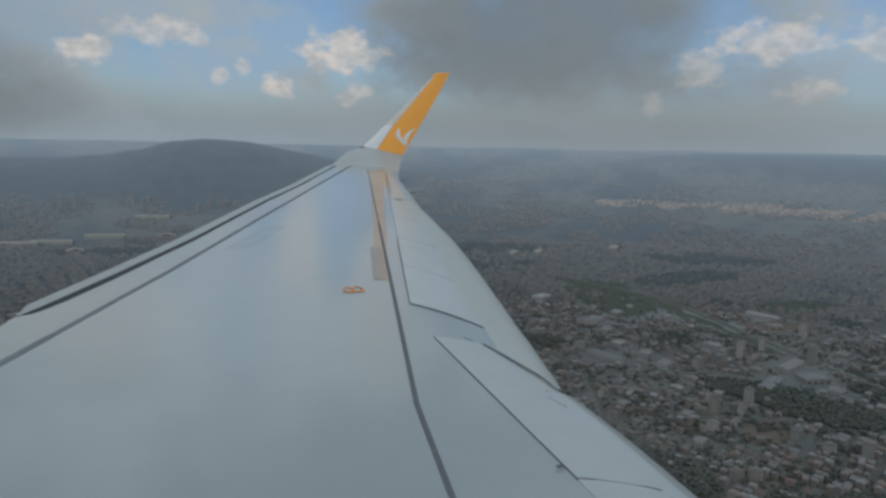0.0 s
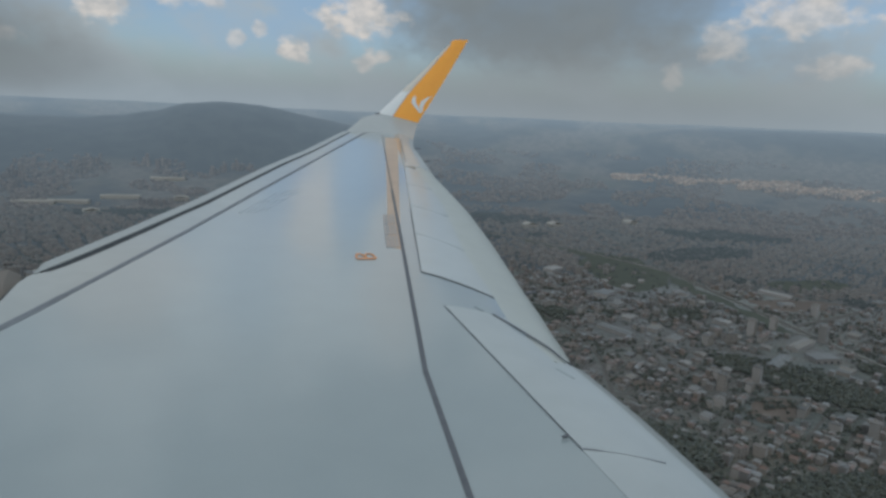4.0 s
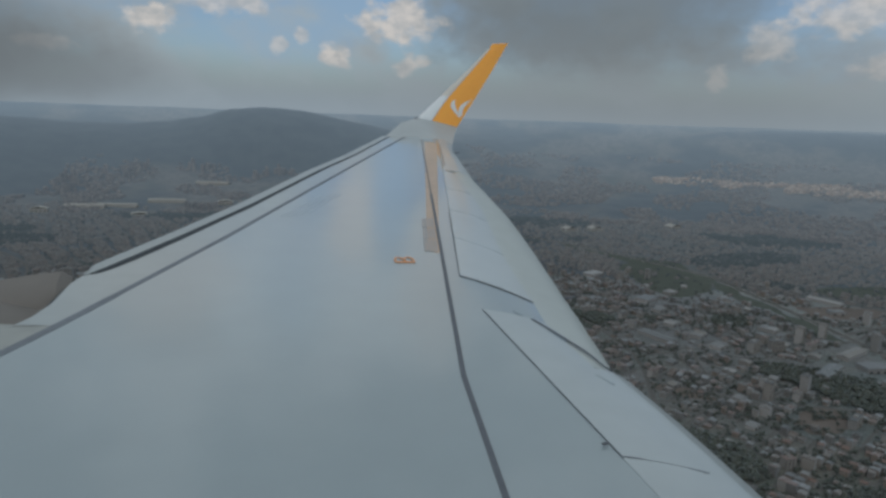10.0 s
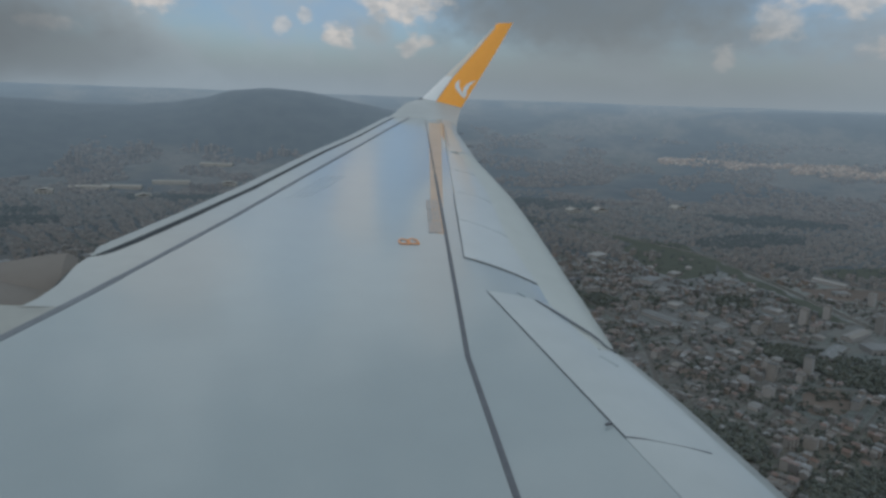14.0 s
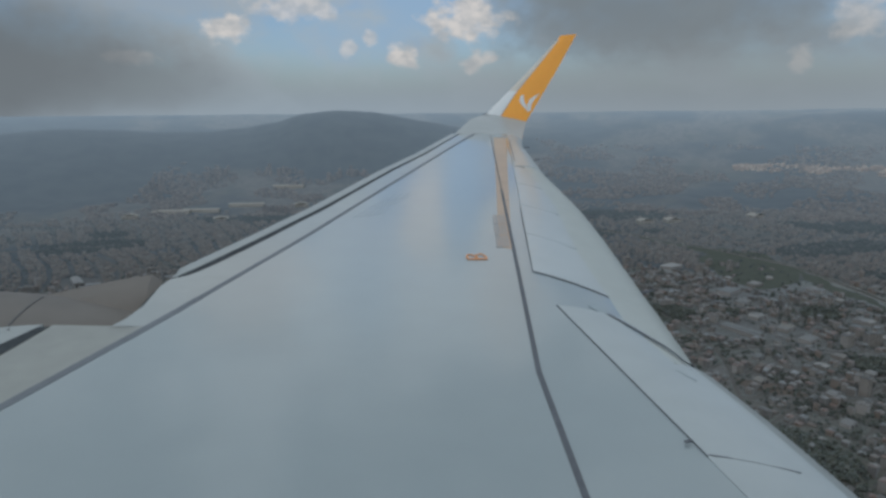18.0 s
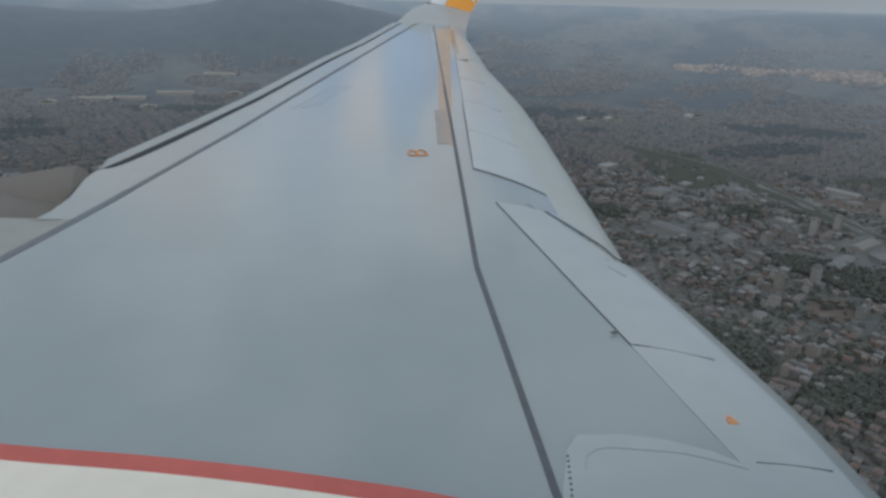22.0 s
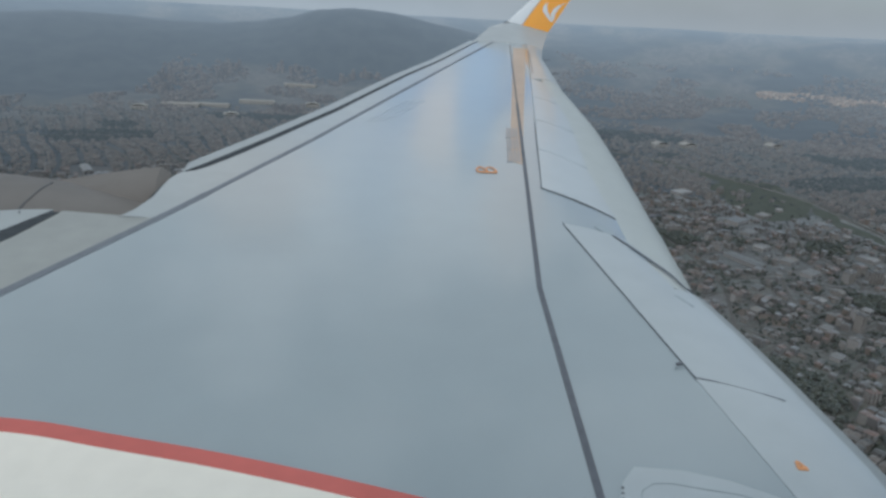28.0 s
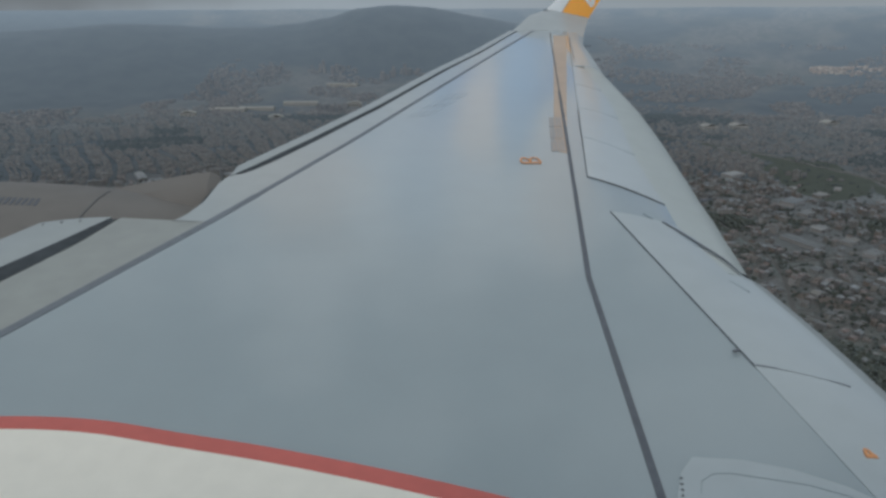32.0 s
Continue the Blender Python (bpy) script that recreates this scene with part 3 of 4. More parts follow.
for i in range(7):
    x = -2.80 + .042 * i
    part("vent_slot", slab([[cowl_at(x, 106, .003), cowl_at(x + .024, 106, .003)], [cowl_at(x, 101, .003), cowl_at(x + .024, 101, .003)]], .004), SEAL, nacelle, "dark vent slot")

# fuselage, with the cabin window through which the camera looks
ARC = [0, 8.8, 14.8, 20.9] + [26 + 5 * i for i in range(66)] + [356]
STATIONS = [(-17.5, 0.05), (-17.2, 0.5), (-16.4, 1.1), (-15.2, 1.6), (-13.6, 1.88), (-11.5, 1.96), (-6, 1.96), (-3, 1.96), (-1, 1.96), (-0.15, 1.96), (0.15, 1.96), (1, 1.96), (3, 1.96), (6, 1.96), (11, 1.96), (14, 1.75), (17, 1.2), (19.5, 0.55), (20.5, 0.06)]
HULL_Y, HULL_Z = -1.845, -0.50
verts, faces = [], []
for x, r in STATIONS:
    for skin in (0.0, 0.03):
        for q in ARC:
            verts.append((x, HULL_Y + max(.01, r - skin) * math.cos(radians(q)), HULL_Z + max(.01, r - skin) * math.sin(radians(q))))
n = len(ARC)
for i in range(len(STATIONS) - 1):
    for j in range(n):
        k = (j + 1) % n
        o, b = i * 2 * n, (i + 1) * 2 * n
        if STATIONS[i][0] == -0.15 and j in (1, 2):
            continue
        faces.append((o + j, o + k, b + k, b + j))
        faces.append((o + n + j, b + n + j, b + n + k, o + n + k))
a0 = [s[0] for s in STATIONS].index(-0.15) * 2 * n
b0 = a0 + 2 * n
for u, v in ((a0 + 1, a0 + 2), (a0 + 2, a0 + 3), (a0 + 3, b0 + 3), (b0 + 3, b0 + 2), (b0 + 2, b0 + 1), (b0 + 1, a0 + 1)):
    faces.append((u, v, v + n, u + n))
hull = new("fuselage", mesh_of("fuselage", verts, faces, [WHITE_PAINT]))
hull.parent = plane
tagged(hull, "white round fuselage")
ring = []
for i in range(49):
    q = 2 * math.pi * i / 48
    row = []
    for k, lift in ((1.0, .002), (1.06, .006), (1.14, .006), (1.2, .002)):
        c, s = math.cos(q), math.sin(q)
        z = .19 * k * math.copysign(abs(s) ** .6, s)
        row.append((.14 * k * math.copysign(abs(c) ** .6, c), HULL_Y + math.sqrt(1.96 ** 2 - (z - HULL_Z) ** 2) + lift, z))
    ring.append(row)
part("window_frame", slab(ring, 0.012, (0, -1, 0)), BARE, hull, "bare metal window frame")

# ---------------------------------------------------------------- ground
K = 1.25         # metres on the ground to one unit of the plan below, out to the far plain


def out(r):
    """Metres from below the eye, for a distance of the plan."""
    return K * r if r < 2000 else 2000 * K + (r - 2000) * 0.82


def back_to_plan(x, y):
    r = math.hypot(x, y)
    s = 1 / K if r < 2000 * K else (2000 + (r - 2000 * K) / 0.82) / r
    return x * s, y * s, s


def haze_glow(m):
    """Paint distance haze into a far material as emission, stronger the farther it lies."""
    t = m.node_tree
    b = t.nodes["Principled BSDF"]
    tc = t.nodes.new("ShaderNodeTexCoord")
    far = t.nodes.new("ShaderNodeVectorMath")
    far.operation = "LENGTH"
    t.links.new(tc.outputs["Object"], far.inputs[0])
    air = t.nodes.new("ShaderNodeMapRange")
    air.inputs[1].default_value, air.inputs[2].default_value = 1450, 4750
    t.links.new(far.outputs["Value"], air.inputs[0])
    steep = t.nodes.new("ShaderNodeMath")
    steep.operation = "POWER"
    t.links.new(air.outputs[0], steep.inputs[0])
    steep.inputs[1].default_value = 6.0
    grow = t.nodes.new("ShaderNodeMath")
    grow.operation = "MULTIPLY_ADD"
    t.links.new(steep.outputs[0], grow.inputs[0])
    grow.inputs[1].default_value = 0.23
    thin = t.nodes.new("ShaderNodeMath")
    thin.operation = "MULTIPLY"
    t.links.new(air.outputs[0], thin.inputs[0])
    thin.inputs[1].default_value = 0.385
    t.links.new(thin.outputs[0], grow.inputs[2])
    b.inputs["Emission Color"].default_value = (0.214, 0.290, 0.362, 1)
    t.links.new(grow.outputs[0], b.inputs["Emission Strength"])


def town_ground(distance=False):
    """Dark woods, dry grass and built-up soil, in patches from some hundred metres down to single plots."""
    m = bpy.data.materials.new("ground of woods, grass and plots")
    m.use_nodes = True
    t = m.node_tree
    b = t.nodes["Principled BSDF"]
    b.inputs["Roughness"].default_value = 0.85
    # sheen lightens the ground seen at a slant, imitating haze
    b.inputs["Sheen Weight"].default_value, b.inputs["Sheen Roughness"].default_value = 0.45, 0.4
    b.inputs["Sheen Tint"].default_value = (0.8, 0.9, 1.0, 1)
    tc = t.nodes.new("ShaderNodeTexCoord")

    def noise_(scale, detail=4.0):
        n = t.nodes.new("ShaderNodeTexNoise")
        n.inputs["Scale"].default_value, n.inputs["Detail"].default_value = scale, detail
        t.links.new(tc.outputs["Object"], n.inputs["Vector"])
        return n.outputs[0]

    def ramp(v, lo, hi):
        n = t.nodes.new("ShaderNodeMapRange")
        n.interpolation_type = "SMOOTHSTEP"
        n.inputs[1].default_value, n.inputs[2].default_value = lo, hi
        t.links.new(v, n.inputs[0])
        return n.outputs[0]

    def mix(f, a, c):
        n = t.nodes.new("ShaderNodeMix")
        n.data_type = "RGBA"
        t.links.new(f, n.inputs[0])
        for i, v in ((6, a), (7, c)):
            if isinstance(v, tuple):
                n.inputs[i].default_value = (*v, 1)
            else:
                t.links.new(v, n.inputs[i])
        return n.outputs[2]

    cell = t.nodes.new("ShaderNodeTexVoronoi")
    cell.inputs["Scale"].default_value = 0.045
    t.links.new(tc.outputs["Object"], cell.inputs["Vector"])
    bw = t.nodes.new("ShaderNodeRGBToBW")
    t.links.new(cell.outputs["Color"], bw.inputs[0])
    # far tones are bluer and flatter: haze tint put into base colours
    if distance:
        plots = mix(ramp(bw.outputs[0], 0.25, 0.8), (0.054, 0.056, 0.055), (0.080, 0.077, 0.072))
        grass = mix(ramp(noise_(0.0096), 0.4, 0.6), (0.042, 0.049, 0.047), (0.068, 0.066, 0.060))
    else:
        plots = mix(ramp(bw.outputs[0], 0.25, 0.8), (0.062, 0.062, 0.055), (0.096, 0.089, 0.080))
        plots = mix(ramp(noise_(0.03), 0.35, 0.65), plots, (0.058, 0.062, 0.052))
        grass = mix(ramp(noise_(0.0096), 0.4, 0.6), (0.062, 0.072, 0.056), (0.090, 0.086, 0.068))
    # distant woods take the same haze tint, painted blue-grey
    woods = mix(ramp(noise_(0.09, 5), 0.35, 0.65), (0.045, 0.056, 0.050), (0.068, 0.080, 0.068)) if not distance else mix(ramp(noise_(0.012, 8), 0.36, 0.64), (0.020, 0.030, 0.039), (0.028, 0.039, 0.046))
    col = mix(ramp(noise_(0.00256, 5), 0.46, 0.56), plots, grass)
    col = mix(ramp(noise_(0.00168, 6), 0.46, 0.58) if distance else ramp(noise_(0.00208, 6), 0.53, 0.58), col, woods)
    # the hills are wooded where they rise over the plain
    rise = t.nodes.new("ShaderNodeAttribute")
    rise.attribute_name = "rise"
    add = t.nodes.new("ShaderNodeMath")
    add.operation = "MULTIPLY_ADD"
    t.links.new(noise_(0.006, 6), add.inputs[0])
    add.inputs[1].default_value = 70.0
    t.links.new(rise.outputs["Fac"], add.inputs[2])
    col = mix(ramp(add.outputs[0], 52, 72), col, woods)
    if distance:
        # the far ground gets its haze as emission
        haze_glow(m)
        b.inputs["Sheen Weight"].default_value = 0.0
    t.links.new(col, b.inputs["Base Color"])
    bn = t.nodes.new("ShaderNodeBump")
    bn.inputs["Strength"].default_value, bn.inputs["Distance"].default_value = 0.12 if distance else 0.6, 3.0
    t.links.new(noise_(0.11, 5), bn.inputs["Height"])
    t.links.new(bn.outputs[0], b.inputs["Normal"])
    return m


# Crests as seen from the air: (azimuth, elevation above the eye's level) in degrees, at one distance on the plan
WOODED_CREST = ((-180, -4.5), (-40, -3.2), (-32, -2.3), (-25, -1.7), (-19, -1.25), (-12, -1.55), (-8.2, -1.60), (-5.6, -1.42), (-3.3, -0.92), (-0.6, -0.10), (1.8, 0.14), (4.6, -0.08), (9.4, -0.95), (13, -1.65), (18, -2.4), (25, -3.2), (32, -3.9), (180, -4.5))
FAR_CREST = ((-180, -2.0), (-30, -1.6), (10, -1.7), (20, -1.5), (27, -0.95), (33, -1.05), (41, -0.6), (48, -0.45), (55, -0.6), (64, -1.0), (180, -2.0))
RIM = 352.0


def crest(table, q):
    """The crest's elevation at an azimuth, eased from point to point."""
    for (a0, e0), (a1, e1) in zip(table, table[1:]):
        if a0 <= q <= a1:
            u = (q - a0) / (a1 - a0)
            u = 0.5 * u + 0.5 * u * u * (3 - 2 * u)
            return e0 + (e1 - e0) * u
    return table[0][1]


def ground_z(x, y):
    x, y, s = back_to_plan(x, y)
    return EYE - (360 - plan_z(x, y)) / s


def plain_z(r):
    return RIM * min(1.0, max(0.0, (r - 2500) / 2250)) ** 1.9


def plan_z(x, y):
    r = math.hypot(x, y)
    q = math.degrees(math.atan2(x, y))
    u = min(1.0, max(0.0, (r - 2500) / 2250))
    z = base = plain_z(r)
    if r > 2600:
        spur = 60 * noise.noise((x / 330, y / 330, 6.1)) + 30 * noise.noise((x / 140, y / 140, 3.3))
        for table, r0, fore, aft in ((WOODED_CREST, 3950, 560, 330), (FAR_CREST, 4420, 300, 260)):
            top = 360 + r0 * math.tan(radians(crest(table, q))) - plain_z(r0)
            w = fore if r < r0 else aft
            k = math.exp(-abs((r - r0 - spur * (1 if r < r0 else 0.3)) / w) ** 2.2)
            z = max(z, base + max(0.0, top) * k)
    z += noise.noise((x / 420, y / 420, 3.1)) * 16 * min(1, max(0, (r - 700) / 1500)) * (1 - 0.8 * u)
    if r > 2400:
        z += noise.noise((x / 130, y / 130, 7.7)) * 9 * (1 - u) + noise.noise((x / 48, y / 48, 2.7)) * 4 * (1 - u)
    return z


RINGS = [0, 120, 240, 360, 460] + [520 + 40 * i for i in range(50)] + [2520 + 30 * i for i in range(76)]
TURNS = [-180 + 5 * i for i in range(29)] + [-34 + 0.45 * i for i in range(216)] + [65 + 5 * i for i in range(23)]


def wooded(x, y):
    """How far the ground lies above the foot of the woods; these come down lower over the foothills ahead."""
    r, q = math.hypot(x, y), math.degrees(math.atan2(x, y))
    ahead = min(1.0, max(0.0, (-11 - q) / 6)) * min(1.0, max(0.0, (r - 2700) / 300))
    return max(0.0, plan_z(x, y) - plain_z(r) - 14) + 60 * ahead


def terrain(name, rings, mat, label, category):
    verts, faces = [], []
    n = len(TURNS)
    for r in rings:
        for q in TURNS:
            x, y = out(r) * math.sin(radians(q)), out(r) * math.cos(radians(q))
            verts.append((x, y, ground_z(x, y)))
    for i in range(len(rings) - 1):
        for j in range(n):
            k = (j + 1) % n
            faces.append((i * n + j, (i + 1) * n + j, (i + 1) * n + k, i * n + k))
    me = mesh_of(name, verts, faces, [mat])
    me.polygons.foreach_set("use_smooth", [True] * len(faces))
    over = me.attributes.new("rise", "FLOAT", "POINT")
    over.data.foreach_set("value", [wooded(*back_to_plan(x, y)[:2]) for x, y, z in verts])
    return tagged(new(name, me), label, category, kind="structure")


terrain("ground", [r for r in RINGS if r <= 1600], town_ground(), "wide plain of woods, grass and town plots", "ground")
terrain("backdrop", [r for r in RINGS if r >= 1600], town_ground(True), "wooded hills and far plain, haze painted in", "hills")

# ---------------------------------------------------------------- town
WALLS = ((0.172, 0.166, 0.156), (0.148, 0.140, 0.132), (0.206, 0.198, 0.186), (0.132, 0.130, 0.126), (0.166, 0.140, 0.121), (0.114, 0.112, 0.109))
TILES = ((0.128, 0.090, 0.074), (0.096, 0.090, 0.083), (0.140, 0.096, 0.079), (0.080, 0.080, 0.076), (0.116, 0.094, 0.080), (0.138, 0.133, 0.125), (0.068, 0.070, 0.067), (0.132, 0.090, 0.074), (0.102, 0.096, 0.087), (0.128, 0.116, 0.104))
METAL = ((0.158, 0.163, 0.163), (0.140, 0.149, 0.152), (0.176, 0.180, 0.178), (0.122, 0.129, 0.131), (0.166, 0.159, 0.144), (0.235, 0.236, 0.228), (0.115, 0.125, 0.128))
M_WALL = material("rendered house wall", (0.4, 0.38, 0.35), 0.85, 0, 0.12, 0.2, 9, per="object", tones=WALLS, sheen=0.15)
M_TILE = material("weathered clay roof", (0.2, 0.11, 0.08), 0.85, 0, 0.18, 0.25, 9, per="object", tones=TILES, sheen=0.22)
M_METAL = material("sheet metal roof", (0.4, 0.42, 0.43), 0.55, 0, 0.12, 0.06, 12, per="object", tones=METAL, sheen=0.12)
M_BLOCK = material("concrete block wall", (0.42, 0.41, 0.40), 0.85, 0, 0.1, 0.15, 9, per="object", tones=((0.225, 0.220, 0.212), (0.180, 0.178, 0.172), (0.270, 0.264, 0.256), (0.200, 0.188, 0.174)), sheen=0.2)
M_WALLS = material("rendered walls of the far town", (0.4, 0.38, 0.35), 0.85, 0, 0.12, 0.2, 9, per="island", tones=WALLS, sheen=0.25)
M_TILES = material("roofs of the far town", (0.2, 0.11, 0.08), 0.85, 0, 0.15, 0.2, 9, per="island", tones=TILES + METAL[:2], sheen=0.45)
M_LIGHTS = material("dull roof light", (0.20, 0.215, 0.22), 0.5, 0, 0.1, 0.2)
M_BAY = material("pale rendered balcony bay", (0.23, 0.226, 0.216), 0.85, 0, 0.08, 0.2)
M_GLASS = material("dark window glass", (0.03, 0.035, 0.04), 0.2, 0, 0.1, 1.0)
M_LEAF = material("dark tree foliage", (0.045, 0.055, 0.033), 0.9, 0, 0.25, 0.3, 8, per="island", tones=((0.040, 0.051, 0.041), (0.049, 0.058, 0.044), (0.038, 0.047, 0.040), (0.058, 0.062, 0.048)), sheen=0.28)
M_ROAD = material("dusty worn asphalt", (0.112, 0.112, 0.108), 0.9, 0, 0.15, 0.02, 15, spec=0.2)
M_SOIL = material("bare reddish soil", (0.110, 0.094, 0.083), 0.9, 0, 0.25, 0.02, 9)
M_GRASS = material("dark grass", (0.056, 0.068, 0.055), 0.95, 0, 0.3, 0.03, 9)
M_LINE = material("worn white road paint", (0.5, 0.5, 0.48), 0.8, 0, 0.2, 0.5)

rng = random.Random(7)
ZX, ZY = math.cos(radians(24)), math.sin(radians(24))


def polar(az, r):
    r = out(r)
    return r * math.sin(radians(az)), r * math.cos(radians(az))


def in_view(x, y, lo=560, hi=2700):
    r, q = math.hypot(x, y), math.degrees(math.atan2(x, y))
    return out(lo) < r < out(hi) and -33 < q < 62


# Woods and open fields of the plan: centre, half length and half width, turn in degrees
WOODS = ((590, 440, 95, 34, 0), (1080, 2230, 230, 150, 15), (826, 668, 150, 54, -66), (985, 640, 60, 40, 20), (870, 1010, 60, 45, 0), (1330, 1500, 210, 80, 10), (640, 1900, 170, 90, 30), (1250, 760, 120, 70, 20), (520, 1480, 110, 60, 40), (-620, 1960, 150, 90, 10), (-180, 2420, 240, 70, 5), (1750, 1750, 260, 110, 0), (60, 3050, 260, 60, 0))
FIELDS = ((578, 742, 55, 22, -50), (985, 1380, 250, 110, 68), (1160, 1010, 130, 50, -10), (1350, 1150, 160, 70, 10), (700, 620, 60, 34, 30), (300, 2350, 240, 70, 10), (1500, 2300, 300, 110, -10), (-900, 2300, 220, 70, 8))


def inside(x, y, patches):
    for cx, cy, a, b, turn in patches:
        c, s = math.cos(radians(turn)), math.sin(radians(turn))
        u, v = ((x - cx) * c + (y - cy) * s) / a, (-(x - cx) * s + (y - cy) * c) / b
        if u * u + v * v < 1 + 0.7 * noise.noise((x / 60, y / 60, 4.4)):
            return True
    return False


def zone(x, y):
    x, y, s = back_to_plan(x, y)
    if inside(x, y, WOODS):
        return "wood"
    if inside(x, y, FIELDS):
        return "field"
    v = noise.noise((x / 230, y / 230, 1.7)) + 0.35 * noise.noise((x / 90, y / 90, 5.2))
    return "wood" if v < -0.50 else "field" if v > 0.52 else "houses"


def house_mesh(w, d, h, rise, hip, eave=0.5):
    """Verts and faces of walls and of a pitched roof with eaves."""
    wv = [(sx * w / 2, sy * d / 2, z) for z in (-3, h) for sx, sy in ((-1, -1), (1, -1), (1, 1), (-1, 1))]
    wf = [(0, 1, 5, 4), (1, 2, 6, 5), (2, 3, 7, 6), (3, 0, 4, 7), (4, 5, 6, 7)]
    W, D = w / 2 + eave, d / 2 + eave
    rv = [(-W, -D, h), (W, -D, h), (W, D, h), (-W, D, h), (-W + hip, 0, h + rise), (W - hip, 0, h + rise)]
    rf = [(0, 1, 5, 4), (2, 3, 4, 5), (3, 0, 4), (1, 2, 5), (3, 2, 1, 0)]
    return wv, wf, rv, rf


def road(name, points, width, mat, label, up=0.5, kind="structure", lines=False, category="road", ragged=0.0):
    """A strip laid on the ground along a smooth row of (x, y) places."""
    pts = []
    for i in range(len(points) - 1):
        p0, p1, p2, p3 = (Vector(points[max(0, min(len(points) - 1, i + k))]) for k in (-1, 0, 1, 2))
        for s in range(12):
            u = s / 12
            pts.append(0.5 * ((2 * p1) + (p2 - p0) * u + (2 * p0 - 5 * p1 + 4 * p2 - p3) * u * u + (3 * p1 - p0 - 3 * p2 + p3) * u ** 3))
    pts.append(Vector(points[-1]))

    def strip(w, off, lift):
        grid = []
        for i, p in enumerate(pts):
            d = (pts[min(len(pts) - 1, i + 1)] - pts[max(0, i - 1)]).normalized()
            nrm = Vector((-d.y, d.x))
            row = []
            for s in (-.5, -.25, 0, .25, .5):
                edge = 1 + ragged * noise.noise((p.x / 90, p.y / 90, 4 if s > 0 else 11)) * (1.6 if i % 3 else 1.0)
                q = p + nrm * (off + s * w * edge)
                row.append((q.x, q.y, ground_z(q.x, q.y) + lift))
            grid.append(row)
        return slab(grid, 0.4)
    ob = tagged(part(name, strip(width, 0, up), mat, None, label), category=category, kind=kind)
    if lines:
        part("median", strip(width * .09, 0, up + .3), M_GRASS, ob)
        for s in (-1, 1):
            part("edge_line", strip(0.5, s * width * .46, up + .1), M_LINE, ob)
    return ob


ROADS = []


def lay(name, pts, w, mat, label, up=0.5, lines=False, category="road", ragged=0.0):
    pts = [polar(math.degrees(math.atan2(x, y)), math.hypot(x, y)) for x, y in pts]
    ROADS.append((pts, w))
    return road(name, pts, w, mat, label, up, "structure", lines, category, ragged)


lay("motorway", [(300, 2500), (640, 2150), (930, 1760), (1081, 1400), (1067, 1158), (1038, 970), (1020, 860), (1002, 700), (1010, 560), (960, 400)], 22, M_ROAD, "grey dual carriageway with a grass median", 0.8, True)
lay("slip_road", [(1034, 900), (1118, 914), (1249, 942), (1500, 1000), (1900, 1060)], 13, M_ROAD, "grey road branching from the motorway", 0.6)
lay("slip_road", [(1038, 970), (1100, 930), (1160, 880), (1180, 760), (1140, 600)], 9, M_ROAD, "narrow grey slip road", 0.6)
lay("verge", [(900, 1760), (1050, 1400), (1036, 1158), (1008, 970), (990, 860)], 40, M_GRASS, "dark grass verge beside the motorway", 0.25, category="verge", ragged=1.3)
lay("bare_ground", [(1080, 1060), (1130, 1020), (1190, 990), (1240, 1010)], 40, M_SOIL, "bare reddish soil beside the road", 0.3, category="soil", ragged=1.4)
lay("bare_ground", [(850, 560), (900, 520), (930, 470)], 34, M_SOIL, "bare reddish soil beside the road", 0.3, category="soil", ragged=1.4)
lay("road", [(-1500, 2200), (-1000, 2000), (-600, 1950), (-200, 2050)], 12, M_ROAD, "pale grey country road", 0.6)
for pts in ([(911, 1165), (870, 1080), (830, 1003), (836, 955), (900, 900), (1020, 860)], [(430, 560), (520, 720), (590, 880), (600, 1050), (560, 1250), (430, 1450)], [(520, 720), (640, 690), (760, 640), (840, 560)],
            [(590, 880), (700, 880), (800, 830), (836, 955)], [(560, 1250), (700, 1240), (830, 1210), (911, 1165)], [(1180, 760), (1300, 720), (1420, 700)],
            [(1249, 942), (1230, 1200), (1180, 1420), (1200, 1700)], [(-700, 1380), (-420, 1460), (-150, 1430), (100, 1500)], [(-420, 1460), (-460, 1650), (-560, 1820)], [(640, 690), (660, 800), (700, 880)]):
    lay("street", pts, 8, M_ROAD, "dusty grey street between the houses", 0.5)


def open_field(cx, cy, a, b, turn, mat, label):
    """An open patch of grass or soil with an uneven edge, draped over the ground."""
    verts, faces = [], []
    c, s = math.cos(radians(turn)), math.sin(radians(turn))
    for k in range(6):
        for i in range(48):
            q = 2 * math.pi * i / 48
            edge = k / 5 * (1 + 0.28 * noise.noise((2.2 * math.cos(q), 2.2 * math.sin(q), cx / 100)))
            u, v = a * edge * math.cos(q), b * edge * math.sin(q)
            x, y = polar(math.degrees(math.atan2(cx + u * c - v * s, cy + u * s + v * c)), math.hypot(cx + u * c - v * s, cy + u * s + v * c))
            verts.append((x, y, ground_z(x, y) + 0.3 - (2.0 if k == 5 else 0)))
    for k in range(5):
        for i in range(48):
            j = (i + 1) % 48
            faces.append((k * 48 + i, k * 48 + j, k * 48 + 48 + j, k * 48 + 48 + i))
    tagged(new("field", mesh_of("field", verts, faces, [mat])), label, "field", kind="structure")


for i, patch in enumerate(FIELDS):
    if math.hypot(patch[0], patch[1]) < 2000:
        open_field(*patch, *((M_SOIL, "bare brown field between the houses") if i in (0, 2, 4) else (M_GRASS, "open field of dark rough grass")))


